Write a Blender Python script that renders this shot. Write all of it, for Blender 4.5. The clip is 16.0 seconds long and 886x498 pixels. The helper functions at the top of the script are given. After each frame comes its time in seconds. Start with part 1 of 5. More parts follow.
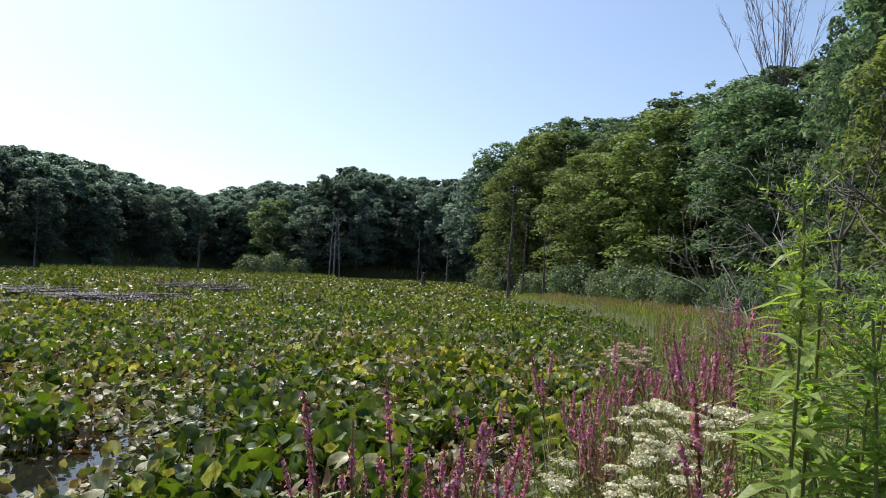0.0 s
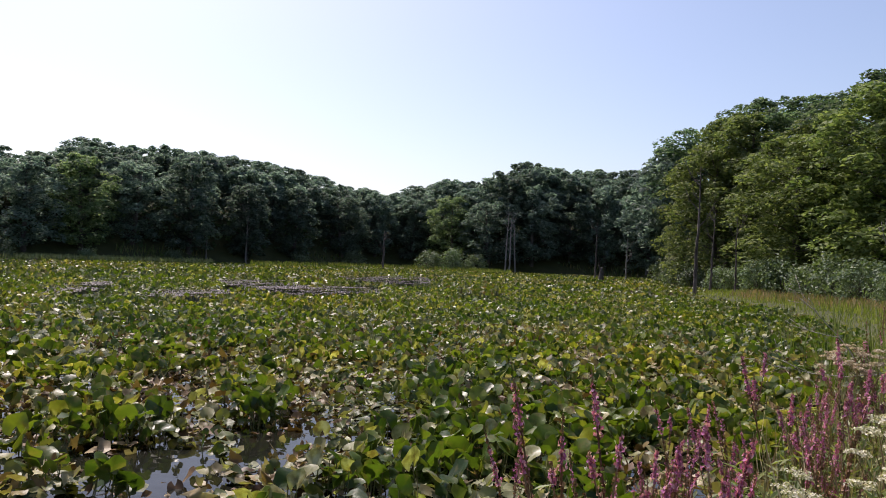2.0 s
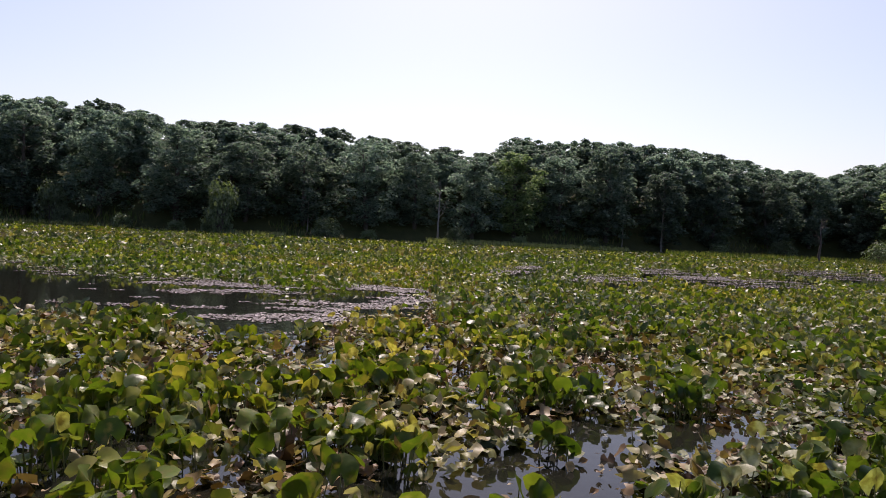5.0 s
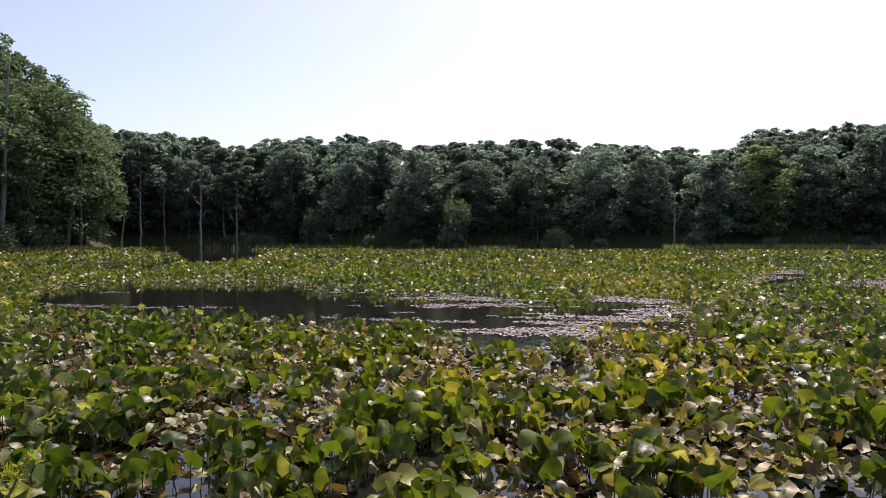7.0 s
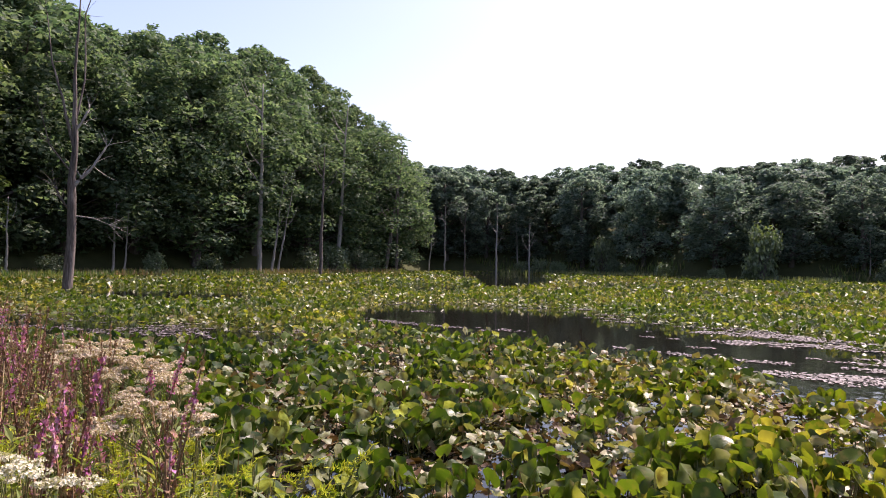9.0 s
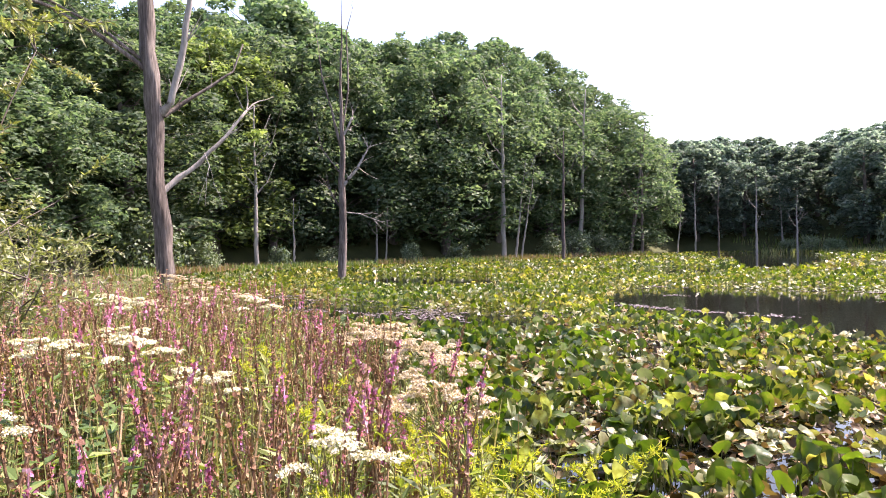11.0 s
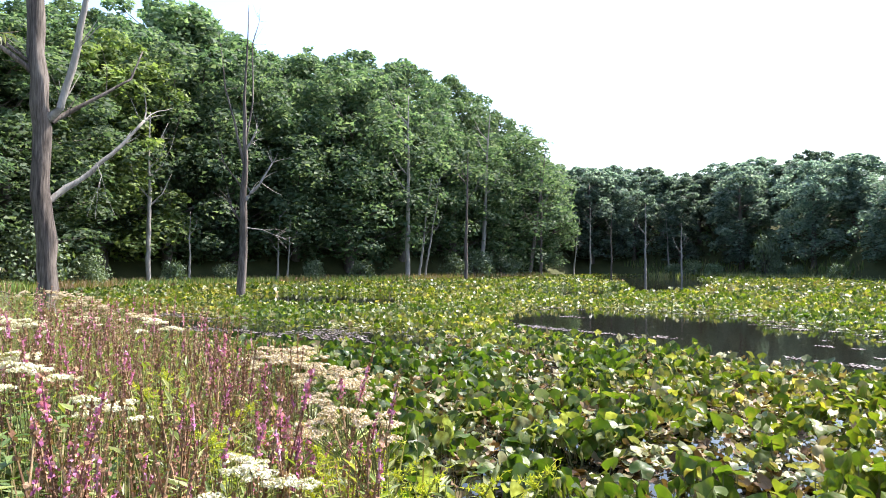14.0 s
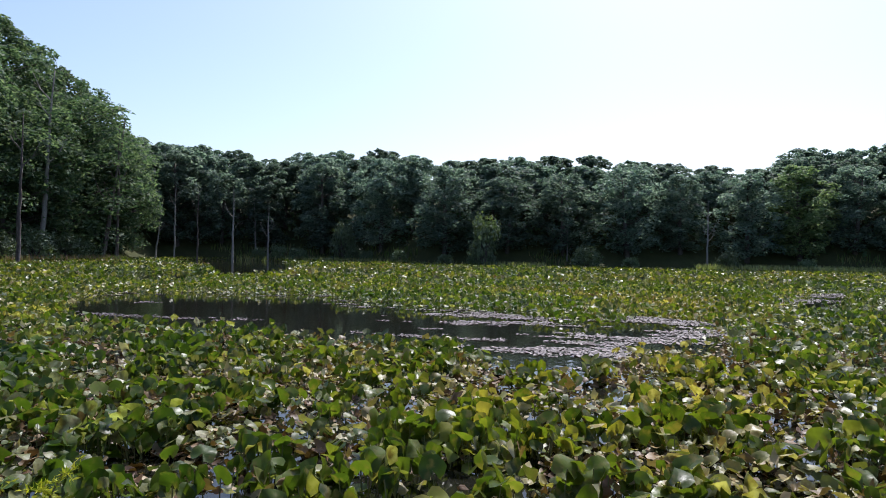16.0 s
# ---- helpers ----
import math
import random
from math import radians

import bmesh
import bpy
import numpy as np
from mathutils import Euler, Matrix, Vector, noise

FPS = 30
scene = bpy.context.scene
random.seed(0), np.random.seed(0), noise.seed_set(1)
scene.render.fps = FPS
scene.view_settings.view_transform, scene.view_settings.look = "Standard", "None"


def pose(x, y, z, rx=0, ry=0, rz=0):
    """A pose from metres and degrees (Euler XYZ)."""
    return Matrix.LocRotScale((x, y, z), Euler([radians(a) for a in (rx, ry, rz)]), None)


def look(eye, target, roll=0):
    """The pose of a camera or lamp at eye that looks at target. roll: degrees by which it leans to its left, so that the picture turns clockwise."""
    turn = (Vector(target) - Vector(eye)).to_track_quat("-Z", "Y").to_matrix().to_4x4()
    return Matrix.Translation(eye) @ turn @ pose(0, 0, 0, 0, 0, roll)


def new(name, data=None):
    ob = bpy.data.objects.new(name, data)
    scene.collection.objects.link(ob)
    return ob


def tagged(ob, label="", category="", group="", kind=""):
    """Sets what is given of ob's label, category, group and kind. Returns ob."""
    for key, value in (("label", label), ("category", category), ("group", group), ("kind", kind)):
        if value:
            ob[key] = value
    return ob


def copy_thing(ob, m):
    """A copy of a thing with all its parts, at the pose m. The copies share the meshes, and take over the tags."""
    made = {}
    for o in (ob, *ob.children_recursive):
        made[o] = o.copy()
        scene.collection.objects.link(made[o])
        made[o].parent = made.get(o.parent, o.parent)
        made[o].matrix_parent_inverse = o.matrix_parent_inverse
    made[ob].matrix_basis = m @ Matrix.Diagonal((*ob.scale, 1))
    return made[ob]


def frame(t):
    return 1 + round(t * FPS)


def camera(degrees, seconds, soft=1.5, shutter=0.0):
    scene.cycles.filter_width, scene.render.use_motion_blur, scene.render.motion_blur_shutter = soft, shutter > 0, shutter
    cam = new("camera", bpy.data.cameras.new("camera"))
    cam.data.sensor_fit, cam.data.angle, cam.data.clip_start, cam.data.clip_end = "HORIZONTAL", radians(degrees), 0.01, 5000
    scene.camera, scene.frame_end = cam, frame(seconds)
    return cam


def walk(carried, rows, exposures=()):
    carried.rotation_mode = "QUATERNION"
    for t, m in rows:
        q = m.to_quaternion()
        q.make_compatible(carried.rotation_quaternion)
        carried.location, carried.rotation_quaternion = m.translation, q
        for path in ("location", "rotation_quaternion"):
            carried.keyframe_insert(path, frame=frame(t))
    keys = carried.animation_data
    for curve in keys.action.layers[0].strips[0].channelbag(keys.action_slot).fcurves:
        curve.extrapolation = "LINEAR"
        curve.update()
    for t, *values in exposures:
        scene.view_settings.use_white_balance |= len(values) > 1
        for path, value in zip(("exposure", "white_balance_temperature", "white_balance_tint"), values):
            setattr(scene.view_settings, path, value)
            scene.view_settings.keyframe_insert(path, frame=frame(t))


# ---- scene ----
# ---------------------------------------------------------------- camera
EYE = 1.7
cam = camera(67.5, 16.0, 0.95)
ROWS = [
    (0.0, 0.0006, -0.0054, -0.0001, -1.25, 1.96, -2.59),
    (0.5, -0.0192, 0.0132, -0.0050, 3.02, 1.79, -2.63),
    (1.0, -0.0485, 0.0138, -0.0100, 5.66, 1.71, -2.78),
    (1.5, -0.0831, 0.0199, -0.0153, 9.39, 1.76, -2.95),
    (2.0, -0.1147, 0.0165, -0.0216, 13.79, 0.91, -2.35),
    (2.5, -0.1421, -0.0019, -0.0119, 18.74, 0.72, -1.84),
    (3.0, -0.1614, 0.0108, -0.0214, 25.75, 0.48, -2.27),
    (3.5, -0.1638, -0.0198, -0.0210, 30.64, 0.61, -2.41),
    (4.0, -0.1711, -0.0498, -0.0211, 36.13, 0.45, -2.21),
    (4.5, -0.1819, -0.0498, -0.0377, 42.72, -0.48, -2.93),
    (4.7, -0.1732, -0.0660, -0.0436, 45.12, -1.06, -3.06),
    (6.8, -0.5217, -0.2645, -0.0130, 66.02, -1.35, -0.13),
    (7.0, -0.5336, -0.2674, -0.0239, 67.92, -1.27, 0.01),
    (7.5, -0.5999, -0.2834, -0.0329, 75.17, -0.05, -0.63),
    (8.0, -0.6066, -0.2739, -0.0230, 82.30, 0.14, -0.65),
    (8.2, -0.5774, -0.2647, -0.0161, 85.29, 0.70, -0.88),
    (10.3, -0.6758, -0.4115, -0.0401, 101.08, -0.26, 0.34),
    (10.5, -0.6679, -0.4099, -0.0387, 103.79, 0.04, 0.23),
    (11.0, -0.6751, -0.4542, -0.0297, 113.16, -0.38, 1.11),
    (11.5, -0.5746, -0.4572, -0.0036, 120.49, 0.20, 1.67),
    (12.0, -0.4944, -0.4747, 0.0172, 124.99, 0.45, 2.08),
    (12.5, -0.4532, -0.4748, 0.0386, 123.97, 1.47, 1.33),
    (13.0, -0.4673, -0.4700, 0.0413, 118.19, 1.83, 1.05),
    (13.5, -0.5250, -0.4708, 0.0282, 109.68, 1.65, 0.45),
    (14.0, -0.5440, -0.4399, 0.0235, 104.84, 1.12, -0.06),
    (14.5, -0.5803, -0.4180, 0.0105, 97.49, 0.35, 0.24),
    (15.0, -0.6071, -0.3724, 0.0011, 89.46, 0.10, 0.06),
    (15.5, -0.6282, -0.3318, -0.0114, 80.41, 0.21, -0.44),
    (16.0, -0.6062, -0.2879, -0.0069, 70.37, 0.04, -1.00),
]
EXPOSURES = [(0.0, 0.35, 6230, 11), (0.5, 0.3, 6300, 16), (2.0, 0.2, 6550, 20), (3.5, 0.0, 6700, 24), (7.0, 0.3, 6750, 24), (8.2, 0.5, 6800, 28), (10.3, 1.3, 6850, 28), (10.5, 1.38, 6850, 28), (11.0, 1.85, 6850, 27), (11.5, 2.05, 6750, 22), (12.5, 2.18, 6550, 13),
             (13.5, 1.85, 6400, 11), (14.5, 1.45, 6200, 10), (15.0, 1.0, 5800, 10), (15.2, 0.85, 5720, 10), (15.5, 0.55, 5600, 9), (16.0, 0.3, 5950, 14)]
walk(cam, [(t, pose(x, y, EYE + z, 90 + pitch, roll, yaw)) for t, x, y, z, yaw, pitch, roll in ROWS], EXPOSURES)

# ---------------------------------------------------------------- sky and sun
SUN_BEARING, SUN_HEIGHT = 48.0, 56.0
world = bpy.data.worlds.new("sky")
scene.world = world
world.use_nodes = True
wn = world.node_tree.nodes
sky = wn.new("ShaderNodeTexSky")
sky.sky_type = "NISHITA"
sky.sun_disc = False
sky.sun_elevation, sky.sun_rotation = radians(SUN_HEIGHT), radians(-SUN_BEARING)
sky.air_density, sky.dust_density, sky.ozone_density = 1.0, 2.1, 1.0
world.node_tree.links.new(sky.outputs[0], wn["Background"].inputs[0])
wn["Background"].inputs[1].default_value = 0.15
sun = new("sun", bpy.data.lights.new("sun", "SUN"))
sun.data.energy, sun.data.angle, sun.data.color = 4.5, radians(0.6), (1.0, 0.95, 0.86)
sb, sh = radians(SUN_BEARING), radians(SUN_HEIGHT)
sun.matrix_world = look((-60 * math.sin(sb) * math.cos(sh), 60 * math.cos(sb) * math.cos(sh), 60 * math.sin(sh)), (0, 0, 0))


# ---------------------------------------------------------------- materials
def material(name):
    m = bpy.data.materials.new(name)
    m.use_nodes = True
    nt = m.node_tree
    return m, nt, nt.nodes, nt.nodes["Principled BSDF"]


def ramp(nt, stops):
    r = nt.nodes.new("ShaderNodeValToRGB")
    e = r.color_ramp.elements
    while len(e) < len(stops):
        e.new(0.5)
    for k, (p, c) in zip(e, stops):
        k.position, k.color = p, (*c, 1)
    return r


def leaf_material(name, stops, rough=0.4, through_light=0.35, gloss=0.5, vary=0.25, tint=1.3, blotch=0.0, blue=0.5, wither=0.87):
    """Leaves: one colour per leaf, another shift per plant, some light let through."""
    m, nt, n, b = material(name)
    geo, info = n.new("ShaderNodeNewGeometry"), n.new("ShaderNodeObjectInfo")
    r = ramp(nt, stops)
    nt.links.new(geo.outputs["Random Per Island"], r.inputs[0])
    tex = n.new("ShaderNodeTexNoise")
    tex.inputs["Scale"].default_value = 9.0
    mul = n.new("ShaderNodeMath"); mul.operation = "MULTIPLY_ADD"
    nt.links.new(info.outputs["Random"], mul.inputs[0])
    mul.inputs[1].default_value, mul.inputs[2].default_value = vary * 2, 1 - vary
    mul2 = n.new("ShaderNodeMath"); mul2.operation = "MULTIPLY_ADD"
    nt.links.new(tex.outputs[0], mul2.inputs[0])
    mul2.inputs[1].default_value, mul2.inputs[2].default_value = 1.1, 0.45
    mul3 = n.new("ShaderNodeMath"); mul3.operation = "MULTIPLY"
    nt.links.new(mul.outputs[0], mul3.inputs[0]); nt.links.new(mul2.outputs[0], mul3.inputs[1])
    hsv = n.new("ShaderNodeHueSaturation")
    nt.links.new(r.outputs[0], hsv.inputs["Color"])
    nt.links.new(mul3.outputs[0], hsv.inputs["Value"])
    last = hsv.outputs[0]
    if blotch:
        spot, sr, bl = n.new("ShaderNodeTexNoise"), ramp(nt, [(0.52, (0, 0, 0)), (0.68, (blotch, blotch, blotch))]), n.new("ShaderNodeMix")
        spot.inputs["Scale"].default_value, spot.inputs["Detail"].default_value = 13.0, 4
        at = n.new("ShaderNodeNewGeometry")
        nt.links.new(at.outputs["Position"], spot.inputs["Vector"]); nt.links.new(at.outputs["Position"], tex.inputs["Vector"])
        nt.links.new(spot.outputs[0], sr.inputs[0]); nt.links.new(sr.outputs[0], bl.inputs[0])
        bl.data_type = "RGBA"
        nt.links.new(hsv.outputs[0], bl.inputs[6]); bl.inputs[7].default_value = (0.24, 0.17, 0.075, 1)
        bp, vein = n.new("ShaderNodeBump"), n.new("ShaderNodeTexNoise")
        vein.inputs["Scale"].default_value = 30.0
        nt.links.new(at.outputs["Position"], vein.inputs["Vector"])
        nt.links.new(vein.outputs[0], bp.inputs["Height"]); bp.inputs["Strength"].default_value, bp.inputs["Distance"].default_value = 0.14, 0.02
        nt.links.new(bp.outputs[0], b.inputs["Normal"])
        # withered leaves in patches, and broad drifts of yellower and darker growth
        drift, old, wsum, wmap, wmix = (n.new("ShaderNode" + k) for k in ("TexNoise", "TexNoise", "Math", "MapRange", "Mix"))
        drift.inputs["Scale"].default_value, old.inputs["Scale"].default_value = 0.13, 0.7
        old.inputs["Detail"].default_value = 4
        for k in (drift, old):
            nt.links.new(at.outputs["Position"], k.inputs["Vector"])
        wsum.operation = "MULTIPLY_ADD"; wsum.inputs[1].default_value = 0.5
        nt.links.new(geo.outputs["Random Per Island"], wsum.inputs[0]); nt.links.new(old.outputs[0], wsum.inputs[2])
        wmap.inputs["From Min"].default_value, wmap.inputs["From Max"].default_value = wither, wither + 0.09
        nt.links.new(wsum.outputs[0], wmap.inputs["Value"])
        wr = ramp(nt, [(0.35, (0.16, 0.11, 0.045)), (0.5, (0.32, 0.28, 0.12)), (0.65, (0.5, 0.45, 0.28))])
        nt.links.new(spot.outputs[0], wr.inputs[0])
        wmix.data_type = "RGBA"
        nt.links.new(wmap.outputs[0], wmix.inputs[0]); nt.links.new(bl.outputs[2], wmix.inputs[6]); nt.links.new(wr.outputs[0], wmix.inputs[7])
        dr, dm = ramp(nt, [(0.36, (0.62, 0.78, 0.8)), (0.5, (0.95, 1.0, 1.0)), (0.64, (1.22, 1.12, 0.9))]), n.new("ShaderNodeMix")
        nt.links.new(drift.outputs[0], dr.inputs[0])
        dm.data_type, dm.blend_type, dm.inputs[0].default_value = "RGBA", "MULTIPLY", 1.0
        nt.links.new(wmix.outputs[2], dm.inputs[6]); nt.links.new(dr.outputs[0], dm.inputs[7])
        last = dm.outputs[2]
    hue = n.new("ShaderNodeMath"); hue.operation = "MULTIPLY_ADD"
    nt.links.new(info.outputs["Random"], hue.inputs[0])
    hue.inputs[1].default_value, hue.inputs[2].default_value = 0.03 * vary * 4, 0.5 - 0.012 * vary * 4
    nt.links.new(hue.outputs[0], hsv.inputs["Hue"])
    nt.links.new(last, b.inputs["Base Color"])
    b.inputs["Roughness"].default_value = rough
    b.inputs["Specular IOR Level"].default_value = gloss
    tr, mix = n.new("ShaderNodeBsdfTranslucent"), n.new("ShaderNodeMixShader")
    warm = n.new("ShaderNodeMix"); warm.data_type = "RGBA"; warm.blend_type = "MULTIPLY"; warm.inputs[0].default_value = 1.0
    nt.links.new(last, warm.inputs[6])
    warm.inputs[7].default_value = (1.4 * tint / 1.3, 1.55 * tint / 1.3, blue, 1)
    nt.links.new(warm.outputs[2], tr.inputs[0])
    mix.inputs[0].default_value = through_light
    nt.links.new(b.outputs[0], mix.inputs[1]); nt.links.new(tr.outputs[0], mix.inputs[2])
    nt.links.new(mix.outputs[0], n["Material Output"].inputs[0])
    return m


def rough_material(name, stops, scale, rough=0.85, bump=0.4, stretch=(1, 1, 1), fine=6.0, gloss=0.3):
    """Bark, soil, wood: two scales of noise and a relief."""
    m, nt, n, b = material(name)
    co, mp = n.new("ShaderNodeTexCoord"), n.new("ShaderNodeMapping")
    mp.inputs["Scale"].default_value = stretch
    nt.links.new(co.outputs["Object"], mp.inputs[0])
    t1, t2 = n.new("ShaderNodeTexNoise"), n.new("ShaderNodeTexNoise")
    t1.inputs["Scale"].default_value, t2.inputs["Scale"].default_value = scale, scale * fine
    t1.inputs["Detail"].default_value = t2.inputs["Detail"].default_value = 5
    add = n.new("ShaderNodeMath"); add.operation = "MULTIPLY_ADD"
    for t in (t1, t2):
        nt.links.new(mp.outputs[0], t.inputs["Vector"])
    nt.links.new(t2.outputs[0], add.inputs[0]); add.inputs[1].default_value = 0.5
    half = n.new("ShaderNodeMath"); half.operation = "MULTIPLY"; half.inputs[1].default_value = 0.5
    nt.links.new(t1.outputs[0], half.inputs[0]); nt.links.new(half.outputs[0], add.inputs[2])
    r = ramp(nt, stops)
    nt.links.new(add.outputs[0], r.inputs[0]); nt.links.new(r.outputs[0], b.inputs["Base Color"])
    bp = n.new("ShaderNodeBump"); bp.inputs["Strength"].default_value = bump; bp.inputs["Distance"].default_value = 0.03
    nt.links.new(add.outputs[0], bp.inputs["Height"]); nt.links.new(bp.outputs[0], b.inputs["Normal"])
    b.inputs["Roughness"].default_value = rough; b.inputs["Specular IOR Level"].default_value = gloss
    return m


LILY = leaf_material("lily_leaf", [(0.0, (0.03, 0.054, 0.01)), (0.42, (0.078, 0.11, 0.016)), (0.8, (0.13, 0.166, 0.024)), (0.94, (0.21, 0.205, 0.038)), (1.0, (0.3, 0.26, 0.08))], 0.36, 0.42, 0.32, 0.12, 1.14, 0.5, 0.4, 0.92)
OLD_LILY = leaf_material("yellowed_lily_leaf", [(0.0, (0.05, 0.07, 0.018)), (0.35, (0.115, 0.13, 0.033)), (0.55, (0.19, 0.18, 0.055)), (0.72, (0.32, 0.28, 0.14)), (0.82, (0.13, 0.08, 0.04)), (0.9, (0.23, 0.16, 0.07)), (1.0, (0.42, 0.38, 0.24))],
                         0.46, 0.28, 0.38, 0.12, 1.2, 0.5, 0.5, 0.9)
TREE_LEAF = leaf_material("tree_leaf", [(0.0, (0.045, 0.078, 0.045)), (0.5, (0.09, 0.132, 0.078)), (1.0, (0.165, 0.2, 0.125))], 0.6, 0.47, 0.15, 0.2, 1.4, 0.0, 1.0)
# far trees: distance haze is put into the leaf colour, paler and bluer
FAR_LEAF = leaf_material("hazed_far_leaf", [(0.0, (0.06, 0.092, 0.076)), (0.5, (0.12, 0.16, 0.132)), (1.0, (0.205, 0.245, 0.21))], 0.6, 0.55, 0.18, 0.3, 1.45, 0.0, 1.3)
BRIGHT_LEAF = leaf_material("maple_leaf", [(0.0, (0.085, 0.118, 0.042)), (0.5, (0.145, 0.18, 0.068)), (1.0, (0.25, 0.27, 0.115))], 0.6, 0.4, 0.15, 0.2, 1.25, 0.0, 0.75)
# sunlight on a few far trees, painted as a lighter leaf colour
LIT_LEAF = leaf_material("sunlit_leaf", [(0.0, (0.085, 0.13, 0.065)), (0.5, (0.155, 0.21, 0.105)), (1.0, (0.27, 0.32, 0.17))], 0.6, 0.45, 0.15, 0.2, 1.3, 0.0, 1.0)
BUSH_LEAF = leaf_material("bush_leaf", [(0.0, (0.08, 0.115, 0.065)), (1.0, (0.19, 0.235, 0.15))], 0.5, 0.3, 0.4, 0.2)
WILLOW_LEAF = leaf_material("willow_leaf", [(0.0, (0.1, 0.12, 0.045)), (0.6, (0.2, 0.21, 0.095)), (1.0, (0.42, 0.41, 0.27))], 0.38, 0.32, 0.5, 0.15)
HERB_LEAF = leaf_material("herb_leaf", [(0.0, (0.08, 0.12, 0.03)), (0.6, (0.18, 0.21, 0.055)), (1.0, (0.34, 0.33, 0.12))], 0.45, 0.45, 0.4, 0.25)
DARK_HERB = leaf_material("dark_herb_leaf", [(0.0, (0.05, 0.085, 0.022)), (0.6, (0.105, 0.145, 0.04)), (1.0, (0.22, 0.235, 0.08))], 0.45, 0.35, 0.4, 0.2)
GOLDENROD_LEAF = leaf_material("goldenrod_leaf", [(0.0, (0.14, 0.2, 0.045)), (1.0, (0.31, 0.37, 0.11))], 0.42, 0.5, 0.4, 0.15)
BUD_LEAF = leaf_material("young_goldenrod_leaf", [(0.0, (0.2, 0.24, 0.04)), (1.0, (0.42, 0.43, 0.1))], 0.42, 0.5, 0.4, 0.15)
FRESH_GRASS = leaf_material("fresh_grass_blade", [(0.0, (0.12, 0.17, 0.035)), (0.6, (0.22, 0.26, 0.065)), (1.0, (0.34, 0.34, 0.12))], 0.5, 0.4, 0.35, 0.15)
PALE_GRASS = leaf_material("pale_grass_blade", [(0.0, (0.17, 0.2, 0.075)), (0.6, (0.3, 0.3, 0.13)), (1.0, (0.43, 0.38, 0.22))], 0.5, 0.35, 0.4, 0.15)
GRASS = leaf_material("grass_blade", [(0.0, (0.08, 0.13, 0.025)), (0.6, (0.16, 0.2, 0.05)), (1.0, (0.33, 0.29, 0.13))], 0.5, 0.35, 0.4, 0.15)
REED = leaf_material("reed_blade", [(0.0, (0.07, 0.13, 0.03)), (0.55, (0.14, 0.18, 0.05)), (1.0, (0.3, 0.24, 0.13))], 0.5, 0.3, 0.4, 0.15)
MARSH_GRASS = leaf_material("marsh_grass_blade", [(0.0, (0.12, 0.16, 0.04)), (0.5, (0.22, 0.17, 0.09)), (1.0, (0.33, 0.2, 0.16))], 0.55, 0.3, 0.3, 0.15)
STRAW = leaf_material("dry_stalk", [(0.0, (0.17, 0.11, 0.06)), (0.5, (0.33, 0.26, 0.14)), (1.0, (0.5, 0.42, 0.26))], 0.6, 0.2, 0.2, 0.15, 1.0)
MAGENTA = leaf_material("loosestrife_petal", [(0.0, (0.45, 0.12, 0.31)), (0.6, (0.61, 0.23, 0.46)), (1.0, (0.72, 0.42, 0.58))], 0.6, 0.4, 0.2, 0.15, 1.0)
SEED = leaf_material("seed_capsule", [(0.0, (0.15, 0.07, 0.045)), (0.5, (0.26, 0.14, 0.09)), (1.0, (0.36, 0.23, 0.15))], 0.7, 0.15, 0.2, 0.25, 1.0)
WHITE = leaf_material("white_floret", [(0.0, (0.45, 0.40, 0.29)), (0.5, (0.62, 0.57, 0.46)), (1.0, (0.75, 0.71, 0.62))], 0.7, 0.25, 0.2, 0.06, 1.0)
CREAM = leaf_material("faded_floret", [(0.0, (0.38, 0.27, 0.19)), (0.5, (0.55, 0.44, 0.35)), (1.0, (0.7, 0.62, 0.52))], 0.7, 0.25, 0.2, 0.06, 1.0)
YELLOW = leaf_material("goldenrod_bud", [(0.0, (0.3, 0.36, 0.04)), (1.0, (0.55, 0.5, 0.05))], 0.6, 0.35, 0.2, 0.1, 1.0)
STEM = rough_material("stem", [(0.3, (0.10, 0.13, 0.035)), (0.7, (0.2, 0.17, 0.07))], 6.0, 0.6, 0.1)
RED_STEM = rough_material("red_stem", [(0.3, (0.15, 0.075, 0.045)), (0.7, (0.24, 0.17, 0.08))], 6.0, 0.6, 0.1)
BARK = rough_material("bark", [(0.3, (0.05, 0.042, 0.035)), (0.55, (0.12, 0.10, 0.085)), (0.75, (0.22, 0.2, 0.175))], 2.5, 0.9, 0.7, (1, 1, 0.2))
DEAD_WOOD = rough_material("weathered_wood", [(0.36, (0.024, 0.018, 0.016)), (0.5, (0.11, 0.088, 0.076)), (0.68, (0.26, 0.22, 0.195))], 5.0, 0.85, 0.9, (1, 1, 0.09))
PALE_WOOD = rough_material("bare_pale_wood", [(0.3, (0.14, 0.12, 0.105)), (0.7, (0.38, 0.35, 0.32))], 5.0, 0.8, 0.5, (1, 1, 0.2))
SOIL = rough_material("soil", [(0.3, (0.035, 0.04, 0.014)), (0.55, (0.06, 0.065, 0.022)), (0.75, (0.10, 0.085, 0.04))], 0.9, 0.95, 0.8, (1, 1, 1), 14.0)


